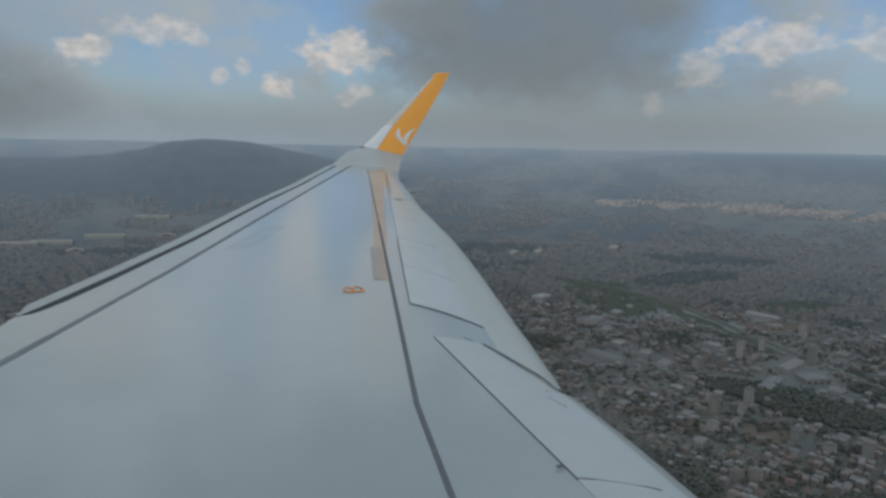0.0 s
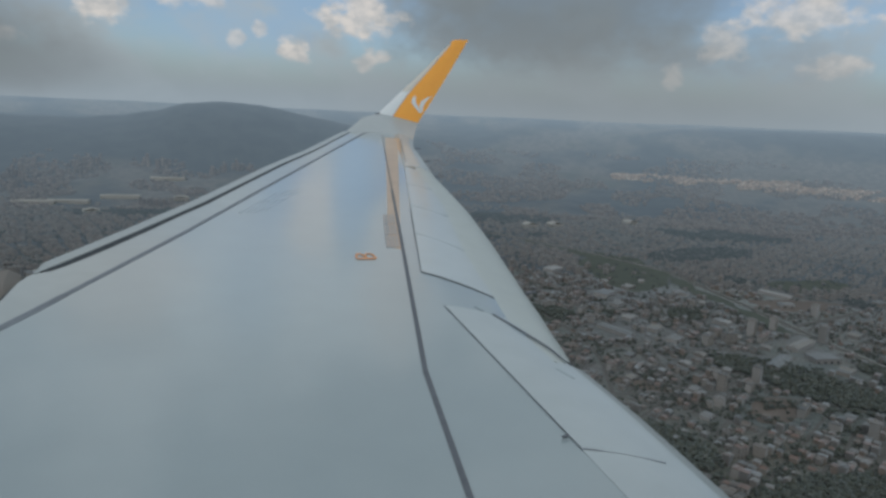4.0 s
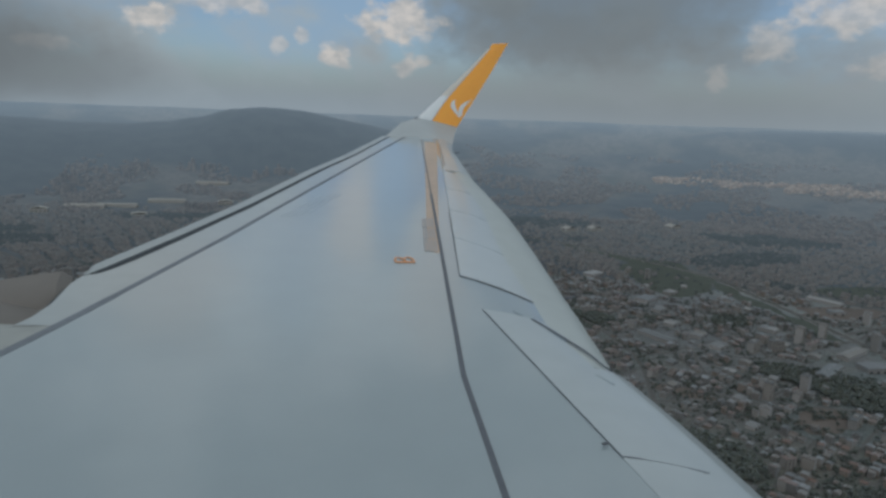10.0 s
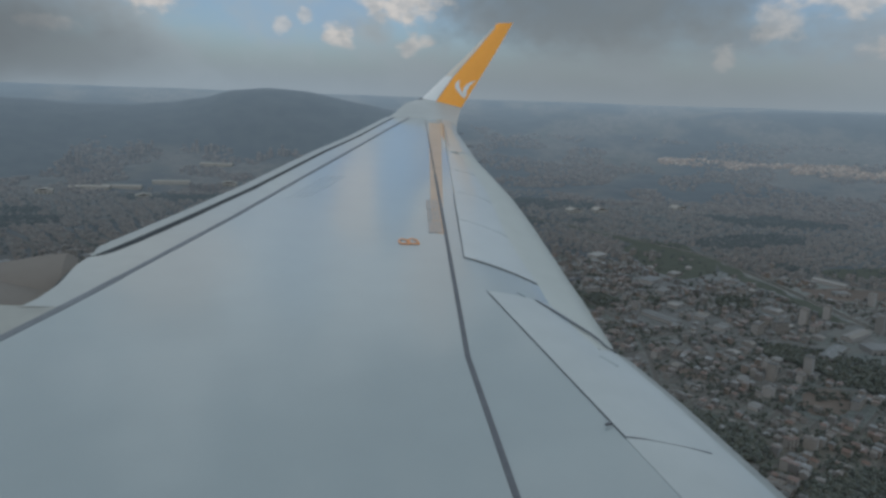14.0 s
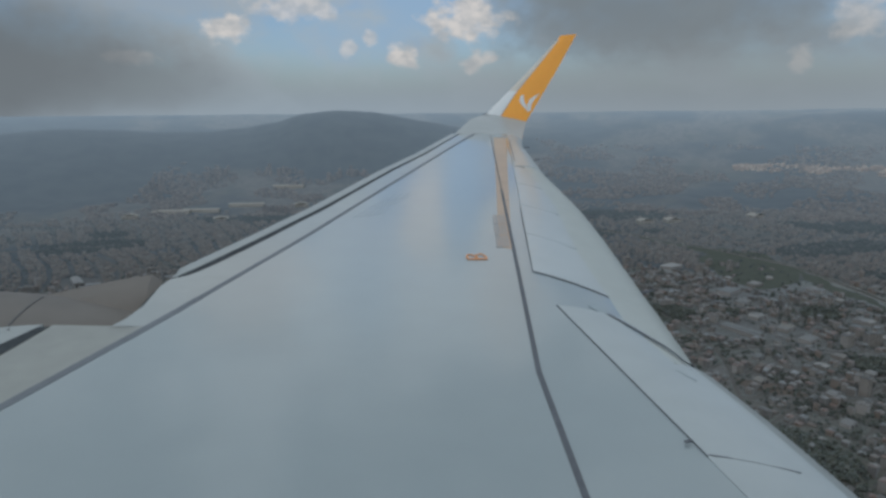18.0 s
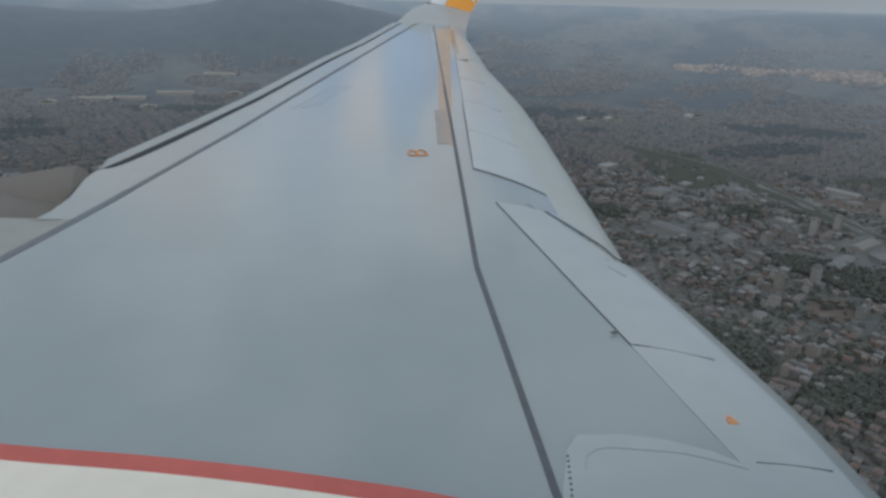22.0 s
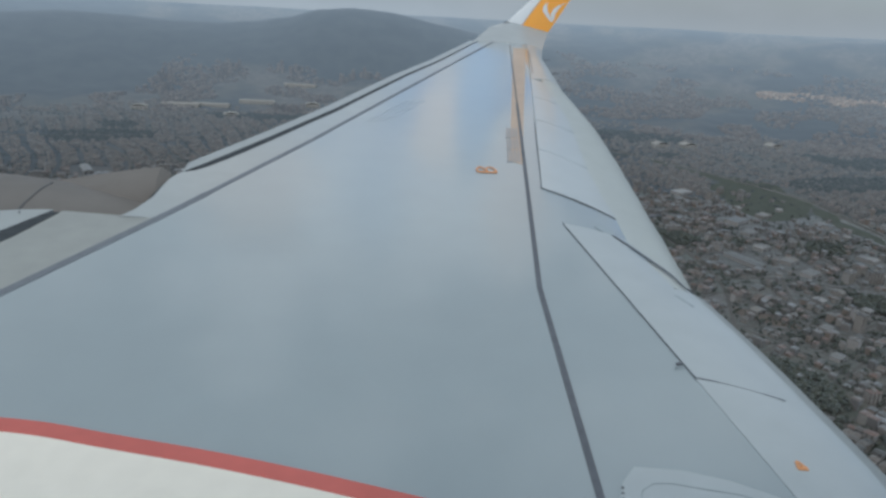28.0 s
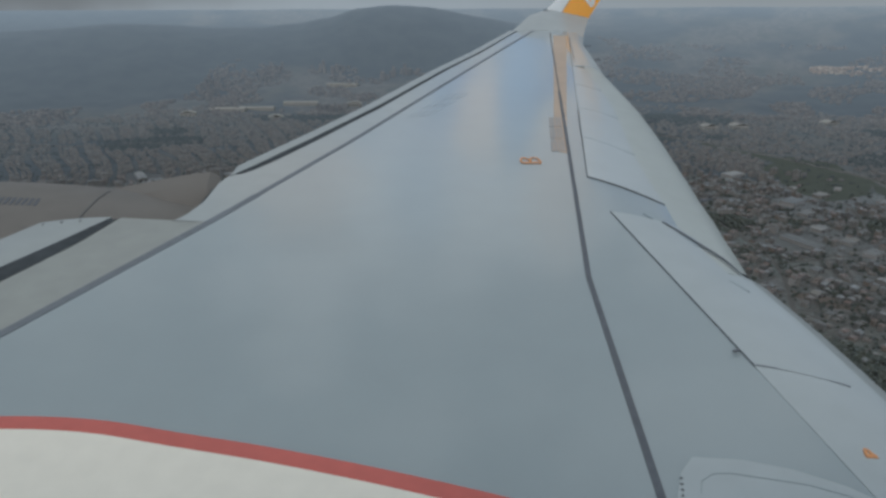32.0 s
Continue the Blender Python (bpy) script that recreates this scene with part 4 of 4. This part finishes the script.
def near_road(x, y, pad):
    for pts, w in ROADS:
        for (ax, ay), (bx, by) in zip(pts, pts[1:]):
            dx, dy = bx - ax, by - ay
            u = max(0, min(1, ((x - ax) * dx + (y - ay) * dy) / (dx * dx + dy * dy)))
            if math.hypot(x - ax - u * dx, y - ay - u * dy) < w / 2 + pad:
                return True
    return False


TAKEN = []


def free(x, y, r):
    for tx, ty, tr in TAKEN:
        if abs(x - tx) < r + tr and abs(y - ty) < r + tr:
            return False
    return True


# factories and sheds with metal roofs
def warehouse(w, d, h, bays, flat_roof, wall_paint, roof_paint):
    top = new("warehouse")
    bm = bmesh.new()
    bmesh.ops.create_cube(bm, size=1, matrix=Matrix.Translation((0, 0, h / 2 - 1.5)) @ Matrix.Diagonal((w, d, h + 3, 1)))
    part("wall", bm, wall_paint, top)
    for b in range(bays):
        x0, x1 = -w / 2 + w * b / bays - .3, -w / 2 + w * (b + 1) / bays + .3 - .6
        rise = .6 if flat_roof else w / bays * .12
        grid = [[(x0, -d / 2 - .6, h), ((x0 + x1) / 2, -d / 2 - .6, h + rise), (x1, -d / 2 - .6, h)], [(x0, d / 2 + .6, h), ((x0 + x1) / 2, d / 2 + .6, h + rise), (x1, d / 2 + .6, h)]]
        roof = part("roof", slab(grid, .35), roof_paint, top)
        for k in range(3):
            y = -d / 2 + d * (k + .6) / 3.4
            xm = (x0 + x1) / 2
            part("roof_light", slab([[(xm - 1.2, y - d * .1, h + rise + .35), (xm + 1.2, y - d * .1, h + rise + .35)], [(xm - 1.2, y + d * .1, h + rise + .35), (xm + 1.2, y + d * .1, h + rise + .35)]], .5), M_LIGHTS, roof)
    for k in range(max(2, int(w / 14))):
        x = -w / 2 + w * (k + .5) / max(2, int(w / 14))
        part("loading_door", slab([[(x - 2.2, -d / 2 - .12, 0), (x + 2.2, -d / 2 - .12, 0)], [(x - 2.2, -d / 2 - .12, 4.4), (x + 2.2, -d / 2 - .12, 4.4)]], .2, (0, 1, 0)), M_GLASS, top)
    return top


# metal of the far halls, with distance haze painted on as glow
M_FAR_METAL = material("pale sheet metal with painted haze", (0.30, 0.30, 0.282), 0.7, 0, 0.12, 0.06, 12)
haze_glow(M_FAR_METAL)
SHEDS = [warehouse(38, 24, 8, 2, False, M_BLOCK, M_METAL), warehouse(56, 36, 10, 1, True, M_BLOCK, M_METAL), warehouse(22, 15, 6, 1, False, M_BLOCK, M_METAL), warehouse(24, 88, 8, 1, False, M_BLOCK, M_METAL),
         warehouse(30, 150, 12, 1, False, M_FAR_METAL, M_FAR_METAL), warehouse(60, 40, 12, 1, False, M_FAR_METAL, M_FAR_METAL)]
spots = [(845, 752, 3, -62), (930, 748, 1, -12),  (690, 1190, 2, 10), (-520, 2562, 4, 84), (-420, 2590, 4, 84), (-270, 2710, 4, 86), (-120, 3060, 4, 80), (-640, 2480, 5, 4), (-330, 2420, 5, 10), (-60, 2650, 5, 0), (1050, 2010, 5, 2), (1150, 2016, 5, 2), (1480, 2050, 5, 12), (880, 2480, 5, 8), (1130, 1010, 0, -20), (960, 1265, 2, 60), (640, 700, 2, 24), (1290, 870, 1, 8), (1360, 980, 0, 8), (595, 624, 2, 24)]
spots = [(*polar(math.degrees(math.atan2(x, y)), math.hypot(x, y)), k, a) for x, y, k, a in spots]
for _ in range(2500):
    if len(spots) >= 96:
        break
    q, r = rng.uniform(34, 60), rng.uniform(1050, 1640)
    if _ % 4 == 0:
        q, r = rng.uniform(-28, 30), rng.uniform(1350, 1640)
    if _ % 7 == 0:
        q, r = rng.uniform(26, 56), rng.uniform(640, 1100)
    x, y = polar(q, r)
    k = rng.choice((0, 0, 1, 2, 2, 3, 2)) if r > 1100 else 2
    if r < 950 or near_road(x, y, 40) or zone(x, y) == "wood" or any(math.hypot(x - a, y - b) < 68 for a, b, _, _ in spots):
        continue
    spots.append((x, y, k, rng.choice((24, 24, 114, 30, 18, 110))))
used = set()
for x, y, k, turn in spots:
    m = pose(x, y, ground_z(x, y), 0, 0, turn)
    if k in used:
        ob = copy_thing(SHEDS[k], m)
    else:
        ob = SHEDS[k]
        ob.matrix_basis = m
        used.add(k)
    tagged(ob, ("two-bay shed with a pale metal roof", "large factory hall with a flat pale roof and roof lights", "small shed with a pale metal roof", "long narrow shed with a pale metal roof", "long pale hall far off, haze painted in", "broad pale hall far off, haze painted in")[k], "warehouse", "factories and sheds in the town")
    TAKEN.append((x, y, (30, 46, 20, 48, 80, 40)[k]))


# blocks of flats
def flats(w, d, floors, bays):
    h = floors * 3.0
    top = new("apartment_block")
    bm = bmesh.new()
    bmesh.ops.create_cube(bm, size=1, matrix=Matrix.Translation((0, 0, h / 2 - 1.5)) @ Matrix.Diagonal((w, d, h + 3, 1)))
    part("wall", bm, M_BLOCK, top)
    bm = bmesh.new()
    bmesh.ops.create_cube(bm, size=1, matrix=Matrix.Diagonal((w / bays * .42, 1.4, h + .8, 1)))
    bay = bpy.data.meshes.new("balcony_bay")
    bm.to_mesh(bay)
    bm.free()
    bay.materials.append(M_BAY)
    for k in range(bays):
        o = new("balcony_bay", bay)
        o.parent, o.location = top, (-w / 2 + w * (k + .5) / bays, -d / 2 - .7, h / 2)
    roof = part("roof", slab([[(-w / 2 - .3, -d / 2 - .3, h + .9), (w / 2 + .3, -d / 2 - .3, h + .9)], [(-w / 2 - .3, d / 2 + .3, h + .9), (w / 2 + .3, d / 2 + .3, h + .9)]], .9), M_TILE, top)
    bm = bmesh.new()
    bmesh.ops.create_cube(bm, size=1, matrix=Matrix.Translation((0, 0, h + 2.2)) @ Matrix.Diagonal((w * .22, d * .4, 2.6, 1)))
    part("lift_housing", bm, M_BLOCK, roof)
    glass = slab([[(-1.1, 0, 0), (1.1, 0, 0)], [(-1.1, 0, 1.5), (1.1, 0, 1.5)]], .12, (0, 1, 0))
    pane = bpy.data.meshes.new("window")
    glass.to_mesh(pane)
    glass.free()
    pane.materials.append(M_GLASS)
    for f in range(floors):
        for k in range(bays + 1):
            x = -w / 2 + w * k / bays
            x = max(-w / 2 + 1.3, min(w / 2 - 1.3, x))
            o = new("window", pane)
            o.parent, o.location = top, (x, -d / 2 - .06, f * 3 + .9)
    return top


BLOCKS = [flats(17, 11, 5, 3), flats(14, 13, 10, 2), flats(36, 11, 5, 5), flats(15, 15, 12, 2), flats(30, 13, 8, 5)]
spots = []
for az, r, k in ((42.9, 1173, 4), (44.5, 1199, 4), (46.9, 1241, 2), (43.6, 1235, 0), (32.0, 760, 0), (38.5, 690, 0), (35.5, 980, 0), (30.5, 1150, 0),
                 (-20, 1600, 0), (-22, 1560, 4), (-15, 1620, 0), (-13, 1580, 4), (-26, 1500, 0), (46.5, 774, 0), (47.9, 787, 0), (51.0, 1300, 3), (46.0, 1268, 3), (47.5, 1330, 1)):
    spots.append((*polar(az, r), k))
for _ in range(1500):
    if len(spots) >= 92:
        break
    q, r = (rng.uniform(-30, 8), rng.uniform(1400, 1680)) if _ % 3 == 0 else (rng.uniform(20, 56), rng.uniform(900, 1700))
    x, y = polar(q, r)
    if near_road(x, y, 20) or not free(x, y, 16) or zone(x, y) == "wood" or any(math.hypot(x - a, y - b) < 40 for a, b, _ in spots):
        continue
    spots.append((x, y, rng.choice((0, 0, 4, 0) if q < 9 else (0, 0, 0, 0, 2, 0, 1))))
used = set()
for x, y, k in spots:
    m = pose(x, y, ground_z(x, y), 0, 0, rng.choice((24, 114, 24, -6, 30)) + rng.uniform(-6, 6))
    if k in used:
        ob = copy_thing(BLOCKS[k], m)
    else:
        ob = BLOCKS[k]
        ob.matrix_basis = m
        used.add(k)
    tagged(ob, ("five-storey block of flats with plain walls", "slim ten-storey tower of flats", "long five-storey slab of flats", "tall twelve-storey tower of flats", "broad eight-storey block of flats with balcony bays")[k], "apartment block", "blocks of flats in the town")
    TAKEN.append((x, y, (10, 10, 20, 11, 17)[k]))


# houses: the nearest are things, the rest is the town's mass
def house(w, d, h, rise, hip):
    top = new("house")
    wv, wf, rv, rf = house_mesh(w, d, h, rise, hip)
    for name, v, f, mat in (("wall", wv, wf, M_WALL), ("roof", rv, rf, M_TILE)):
        o = new(name, mesh_of(name, v, f, [mat]))
        o.parent = top
    for k, (x, y) in enumerate(((-w * .25, -d / 2), (w * .25, -d / 2), (-w * .25, d / 2), (w * .25, d / 2))):
        s = -1 if y < 0 else 1
        o = new("window", mesh_of("window", [(x - .8, y + s * .08, h - 2.4), (x + .8, y + s * .08, h - 2.4), (x + .8, y + s * .08, h - .9), (x - .8, y + s * .08, h - .9), (x - .8, y - s * .08, h - 2.4), (x + .8, y - s * .08, h - 2.4), (x + .8, y - s * .08, h - .9), (x - .8, y - s * .08, h - .9)],
                                       [(0, 1, 2, 3), (4, 5, 6, 7), (0, 1, 5, 4), (2, 3, 7, 6), (0, 3, 7, 4), (1, 2, 6, 5)], [M_GLASS]))
        o.parent = top
    if h > 9:
        for x, y in ((-w * .25, -d / 2), (w * .25, -d / 2), (-w * .25, d / 2), (w * .25, d / 2)):
            bm = slab([[(x - .8, y - .08, h - 5.4), (x + .8, y - .08, h - 5.4)], [(x - .8, y - .08, h - 3.9), (x + .8, y - .08, h - 3.9)]], .16, (0, 1, 0))
            part("window", bm, M_GLASS, top)
    o = new("chimney", mesh_of("chimney", [(w * .2 + sx * .4, sy * .4, z) for z in (h, h + rise + 1.1) for sx, sy in ((-1, -1), (1, -1), (1, 1), (-1, 1))], [(0, 1, 5, 4), (1, 2, 6, 5), (2, 3, 7, 6), (3, 0, 4, 7), (4, 5, 6, 7)], [M_WALL]))
    o.parent = top
    return top


HOUSES = [house(9.5, 8, 6.0, 1.7, 2.8), house(10.5, 9, 8.8, 1.5, 3.4), house(10.5, 10, 11.4, 1.1, 4.0), house(11.5, 8, 6.0, 1.9, 0.2), house(8, 6.5, 3.4, 1.3, 2.2), house(12, 11, 14.2, 0.7, 4.8)]
STEP_U, STEP_V = 13.6, 12.6


def in_grid(u, v):
    """A place of the bent street grid, which is turned to the run of the valley."""
    x, y = u * ZX - v * ZY, u * ZY + v * ZX
    bend, sway = 55 * noise.noise((x / 330, y / 330, 12.5)), 40 * noise.noise((x / 260, y / 260, 31.5))
    return x + bend, y + sway


def quarter(u, v):
    """How tightly a quarter is built, from gardens (below 0) to blocks wall to wall."""
    return noise.noise((u / 210, v / 210, 21.3)) + 0.5 * noise.noise((u / 75, v / 75, 8.8))


cand = []
for i in range(-290, 290):
    for j in range(0, 316):
        if i % 5 == 4 or j % 4 == 3:
            continue
        u, v = (i + (0.5 if i % 5 == 0 else -0.5 if i % 5 == 3 else 0) * 0.3) * STEP_U, j * STEP_V
        x, y = in_grid(u, v)
        x, y = x + rng.uniform(-2.0, 2.0), y + rng.uniform(-2.0, 2.0)
        if not in_view(x, y):
            continue
        z, tight = zone(x, y), quarter(u, v)
        p = {"houses": 0.88 if tight > 0 else 0.62, "field": 0.04, "wood": 0.01}[z]
        if rng.random() > p or not free(x, y, 7) or near_road(x, y, 7):
            continue
        cand.append((math.hypot(x, y), x, y, tight))
cand.sort()
near = [c for c in cand if math.degrees(math.atan2(c[1], c[2])) > 16]
near = near[:300]
chosen = set(near)
used = set()
for r, x, y, tight in near:
    k = rng.choice((1, 2, 2, 5, 1) if tight > 0.1 else (0, 1, 3, 2, 0) if tight > -0.15 else (0, 0, 3, 4, 1))
    m = pose(x, y, ground_z(x, y), 0, 0, 24 + rng.choice((0, 90, 180, 270)) + rng.uniform(-5, 5))
    if k in used:
        ob = copy_thing(HOUSES[k], m)
    else:
        ob = HOUSES[k]
        ob.matrix_basis = m
        used.add(k)
    tagged(ob, ("two-storey house with a hipped tile roof", "three-storey house with a hipped tile roof", "square four-storey house with a low hipped roof", "two-storey house with a gabled roof", "small single-storey house with a tile roof", "broad five-storey house with a nearly flat roof")[k], "house", "houses in the town")

verts, faces, index = [], [], []


def add_house(x, y, w, d, h, rise, hip, turn):
    c, s = math.cos(turn), math.sin(turn)
    z0 = ground_z(x, y)
    wv, wf, rv, rf = house_mesh(w, d, h, rise, hip)
    for vs, fs, mi in ((wv, wf, 0), (rv, rf, 1)):
        b = len(verts)
        verts.extend((x + a * c - e_ * s, y + a * s + e_ * c, z0 + zz) for a, e_, zz in vs)
        faces.extend(tuple(b + q for q in f) for f in fs)
        index.extend([mi] * len(fs))


# walls and roofs under the hill are paled: haze put into their colour
M_HILL_WALL = material("walls below the hill paled for haze", (0.3, 0.27, 0.25), 0.85, 0, 0.12, 0.2, 9, per="island", tones=((0.235, 0.208, 0.196), (0.195, 0.176, 0.168), (0.265, 0.240, 0.225), (0.215, 0.180, 0.166)), sheen=0.3)
M_HILL_ROOF = material("roofs below the hill paled for haze", (0.2, 0.15, 0.13), 0.85, 0, 0.15, 0.2, 9, per="island", tones=((0.150, 0.125, 0.116), (0.175, 0.140, 0.126), (0.125, 0.116, 0.112), (0.200, 0.190, 0.184), (0.140, 0.128, 0.122)), sheen=0.45)
# copies of the town tones, flattened and glowing to imitate haze
M_HAZY_WALL = material("rendered walls with painted haze", (0.4, 0.38, 0.35), 0.85, 0, 0.12, 0.2, 9, per="island", tones=tuple((a * .5 + .066, b_ * .5 + .058, c * .5 + .050) for a, b_, c in WALLS))
M_HAZY_ROOF = material("roofs with painted haze", (0.2, 0.11, 0.08), 0.85, 0, 0.15, 0.2, 9, per="island", tones=tuple((a * .5 + .050, b_ * .5 + .045, c * .5 + .038) for a, b_, c in TILES + METAL[:2]))
M_HAZY_LEAF = material("foliage with painted haze", (0.045, 0.055, 0.033), 0.9, 0, 0.25, 0.3, 8, per="island", tones=((0.036, 0.046, 0.043), (0.045, 0.054, 0.048), (0.032, 0.042, 0.040)))
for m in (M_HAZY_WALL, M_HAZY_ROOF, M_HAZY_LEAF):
    haze_glow(m)
for name, lo, hi, under_hill, mats, label in (("town_houses", 0, 2000, False, [M_WALLS, M_TILES], "dense mass of small houses with pale walls and clay roofs"),
                                              ("hillside_houses", 0, 2000, True, [M_HILL_WALL, M_HILL_ROOF], "crowded houses below the wooded hill, paled for haze"),
                                              ("outer_town_houses", 2000, 9000, None, [M_HAZY_WALL, M_HAZY_ROOF], "mass of small houses on the outskirts, haze painted in")):
    verts, faces, index = [], [], []
    for c in cand:
        r, x, y, tight = c
        if c in chosen or not lo <= r < hi or under_hill is not None and under_hill != (x < 0.2 * y):
            continue
        tall = rng.random() + 0.35 * min(0.8, max(-0.6, tight))
        h = 3.4 if tall < .12 else 6.1 if tall < .45 else 8.8 if tall < .72 else 11.5 if tall < .95 else 15
        add_house(x, y, rng.uniform(7.5, 11.5) + (1.5 if tight > 0.1 else 0), rng.uniform(6.5, 9.5) + (1.2 if tight > 0.1 else 0), h, rng.uniform(0.5, 1.4) if h > 9 else rng.uniform(1.2, 2.6), rng.uniform(0.3, 3), radians(24 + rng.choice((0, 90)) + rng.uniform(-5, 5)))
    tagged(new(name, mesh_of(name, verts, faces, mats, index)), label, "houses", kind="stuff")

# narrow streets of the grid between the houses, where houses stand
verts, faces = [], []


def street_piece(u0, v0, u1, v1):
    (ax, ay), (bx, by) = in_grid(u0, v0), in_grid(u1, v1)
    mx, my = (ax + bx) / 2, (ay + by) / 2
    if not in_view(mx, my, 560, 1650) or zone(mx, my) != "houses" or near_road(mx, my, 4) or not free(mx, my, 1):
        return
    d = Vector((bx - ax, by - ay)).normalized() * 2.4
    b = len(verts)
    for x, y, s in ((ax, ay, -1), (ax, ay, 1), (bx, by, 1), (bx, by, -1)):
        verts.append((x - d.y * s, y + d.x * s, ground_z(x, y) + 0.35))
    faces.append((b, b + 1, b + 2, b + 3))


for i in range(-290, 290):
    for j in range(0, 316):
        if i % 5 == 4:
            street_piece(i * STEP_U, j * STEP_V, i * STEP_U, (j + 1) * STEP_V)
        if j % 4 == 3:
            street_piece(i * STEP_U, j * STEP_V, (i + 1) * STEP_U, j * STEP_V)
tagged(new("street_grid", mesh_of("street_grid", verts, faces, [M_ROAD])), "narrow dusty streets between the houses", "streets", kind="structure")

# far towns on the rising plain, one with sunlight painted into its pale tones
M_FAR = material("walls of the far towns", (0.2, 0.19, 0.18), 0.9, 0, 0.1, 0.05, 9, per="island", tones=((0.108, 0.094, 0.084), (0.086, 0.077, 0.070), (0.140, 0.120, 0.104), (0.104, 0.084, 0.073)))
M_PALE = material("pale walls with painted sunlight", (0.5, 0.43, 0.35), 0.9, 0, 0.1, 0.05, 9, per="island", tones=((0.25, 0.180, 0.130), (0.19, 0.142, 0.110), (0.34, 0.275, 0.215), (0.21, 0.150, 0.108), (0.16, 0.125, 0.102)))
# both far towns carry painted haze as emission
haze_glow(M_FAR)
haze_glow(M_PALE)
for name, mat, label, test in (("far_houses", M_FAR, "grey mass of far houses below the hills", None), ("pale_town", M_PALE, "far town along the plain, sunlight painted into pale walls", 1)):
    verts, faces, index = [], [], []
    for _ in range(17000 if test is None else 4200):
        q, r = rng.uniform(-33, 62), 2500 + 1500 * rng.random() ** 1.3
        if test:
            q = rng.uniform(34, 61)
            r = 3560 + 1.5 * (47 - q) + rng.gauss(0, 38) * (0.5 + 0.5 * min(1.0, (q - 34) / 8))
        x, y = polar(q, r)
        if test is None and (noise.noise((x / 240, y / 240, 2.2)) < 0.0 or wooded(*back_to_plan(x, y)[:2]) > 31):
            continue
        if test and noise.noise((x / 200, y / 90, 8.2)) < -0.05:
            continue
        big = rng.random() < .08
        add_house(x, y, rng.uniform(10, 17) * (1.8 if big else 1), rng.uniform(9, 14), rng.choice((5, 6, 9, 12)) if noise.noise((x / 160, y / 160, 5.5)) < 0.25 or q > 12 else rng.choice((12, 18, 26, 36)), 1.5, 2, rng.uniform(0, 3.14))
    tagged(new(name, mesh_of(name, verts, faces, [mat, mat], index)), label, "houses", kind="stuff")

# trees: gardens, roadside and woods
ico = bmesh.new()
bmesh.ops.create_icosphere(ico, subdivisions=1, radius=1)
base_v = [v.co.copy() for v in ico.verts]
base_f = [tuple(v.index for v in f.verts) for f in ico.faces]
ico.free()
verts, faces = [], []


def add_tree(x, y, size):
    z0 = ground_z(x, y)
    for _ in range(3):
        b = len(verts)
        ox, oy, k = rng.uniform(-.75, .75) * size, rng.uniform(-.75, .75) * size, rng.uniform(.35, .7) * size
        oz = z0 + size * rng.uniform(.7, 1.15)
        for v in base_v:
            j = rng.uniform(.5, 1.4)
            verts.append((x + ox + v.x * k * j, y + oy + v.y * k * j, oz + v.z * k * .9 * j))
        faces.extend(tuple(b + q for q in f) for f in base_f)
    b = len(verts)
    verts.extend([(x - .3, y - .2, z0 - 1), (x + .3, y - .2, z0 - 1), (x, y + .3, z0 - 1), (x, y, z0 + size)])
    faces.extend([(b, b + 1, b + 3), (b + 1, b + 2, b + 3), (b + 2, b, b + 3)])


count = 0
far_spots = []
for _ in range(110000):
    if count > 19000:
        break
    q, r = rng.uniform(-33, 62), 560 + 2000 * rng.random() ** .8
    x, y = polar(q, r)
    z = zone(x, y)
    if rng.random() > {"wood": 1.0, "field": 0.10, "houses": 0.10 if r < 1300 else 0.18}[z] or near_road(x, y, 3):
        continue
    if z != "wood" and not free(x, y, 2):
        continue
    if math.hypot(x, y) > 2000:
        far_spots.append((x, y, z))
        count += 1
        continue
    add_tree(x, y, rng.uniform(2.6, 5.2) * (1.25 if z == "wood" else 1))
    count += 1
for _ in range(26000):
    x, y = polar(rng.uniform(10, 62), rng.uniform(560, 1350))
    if zone(x, y) == "wood" and not near_road(x, y, 3) and free(x, y, 2):
        add_tree(x, y, rng.uniform(3.6, 6.0))
# gardens and street trees between the nearer houses
for _ in range(11500):
    x, y = polar(rng.uniform(14, 62), 560 + 900 * rng.random())
    if zone(x, y) != "wood" and noise.noise((x / 70, y / 70, 15.1)) > -0.1 and not near_road(x, y, 1) and free(x, y, 1):
        add_tree(x, y, rng.uniform(2.4, 4.4))
tagged(new("trees", mesh_of("trees", verts, faces, [M_LEAF])), "dark broad-leaved trees in gardens and small woods", "trees", kind="stuff")
verts, faces = [], []
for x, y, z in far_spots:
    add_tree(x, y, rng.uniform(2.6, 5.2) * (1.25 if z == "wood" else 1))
tagged(new("outer_trees", mesh_of("outer_trees", verts, faces, [M_HAZY_LEAF])), "dark woods on the outskirts, haze painted in", "trees", kind="stuff")
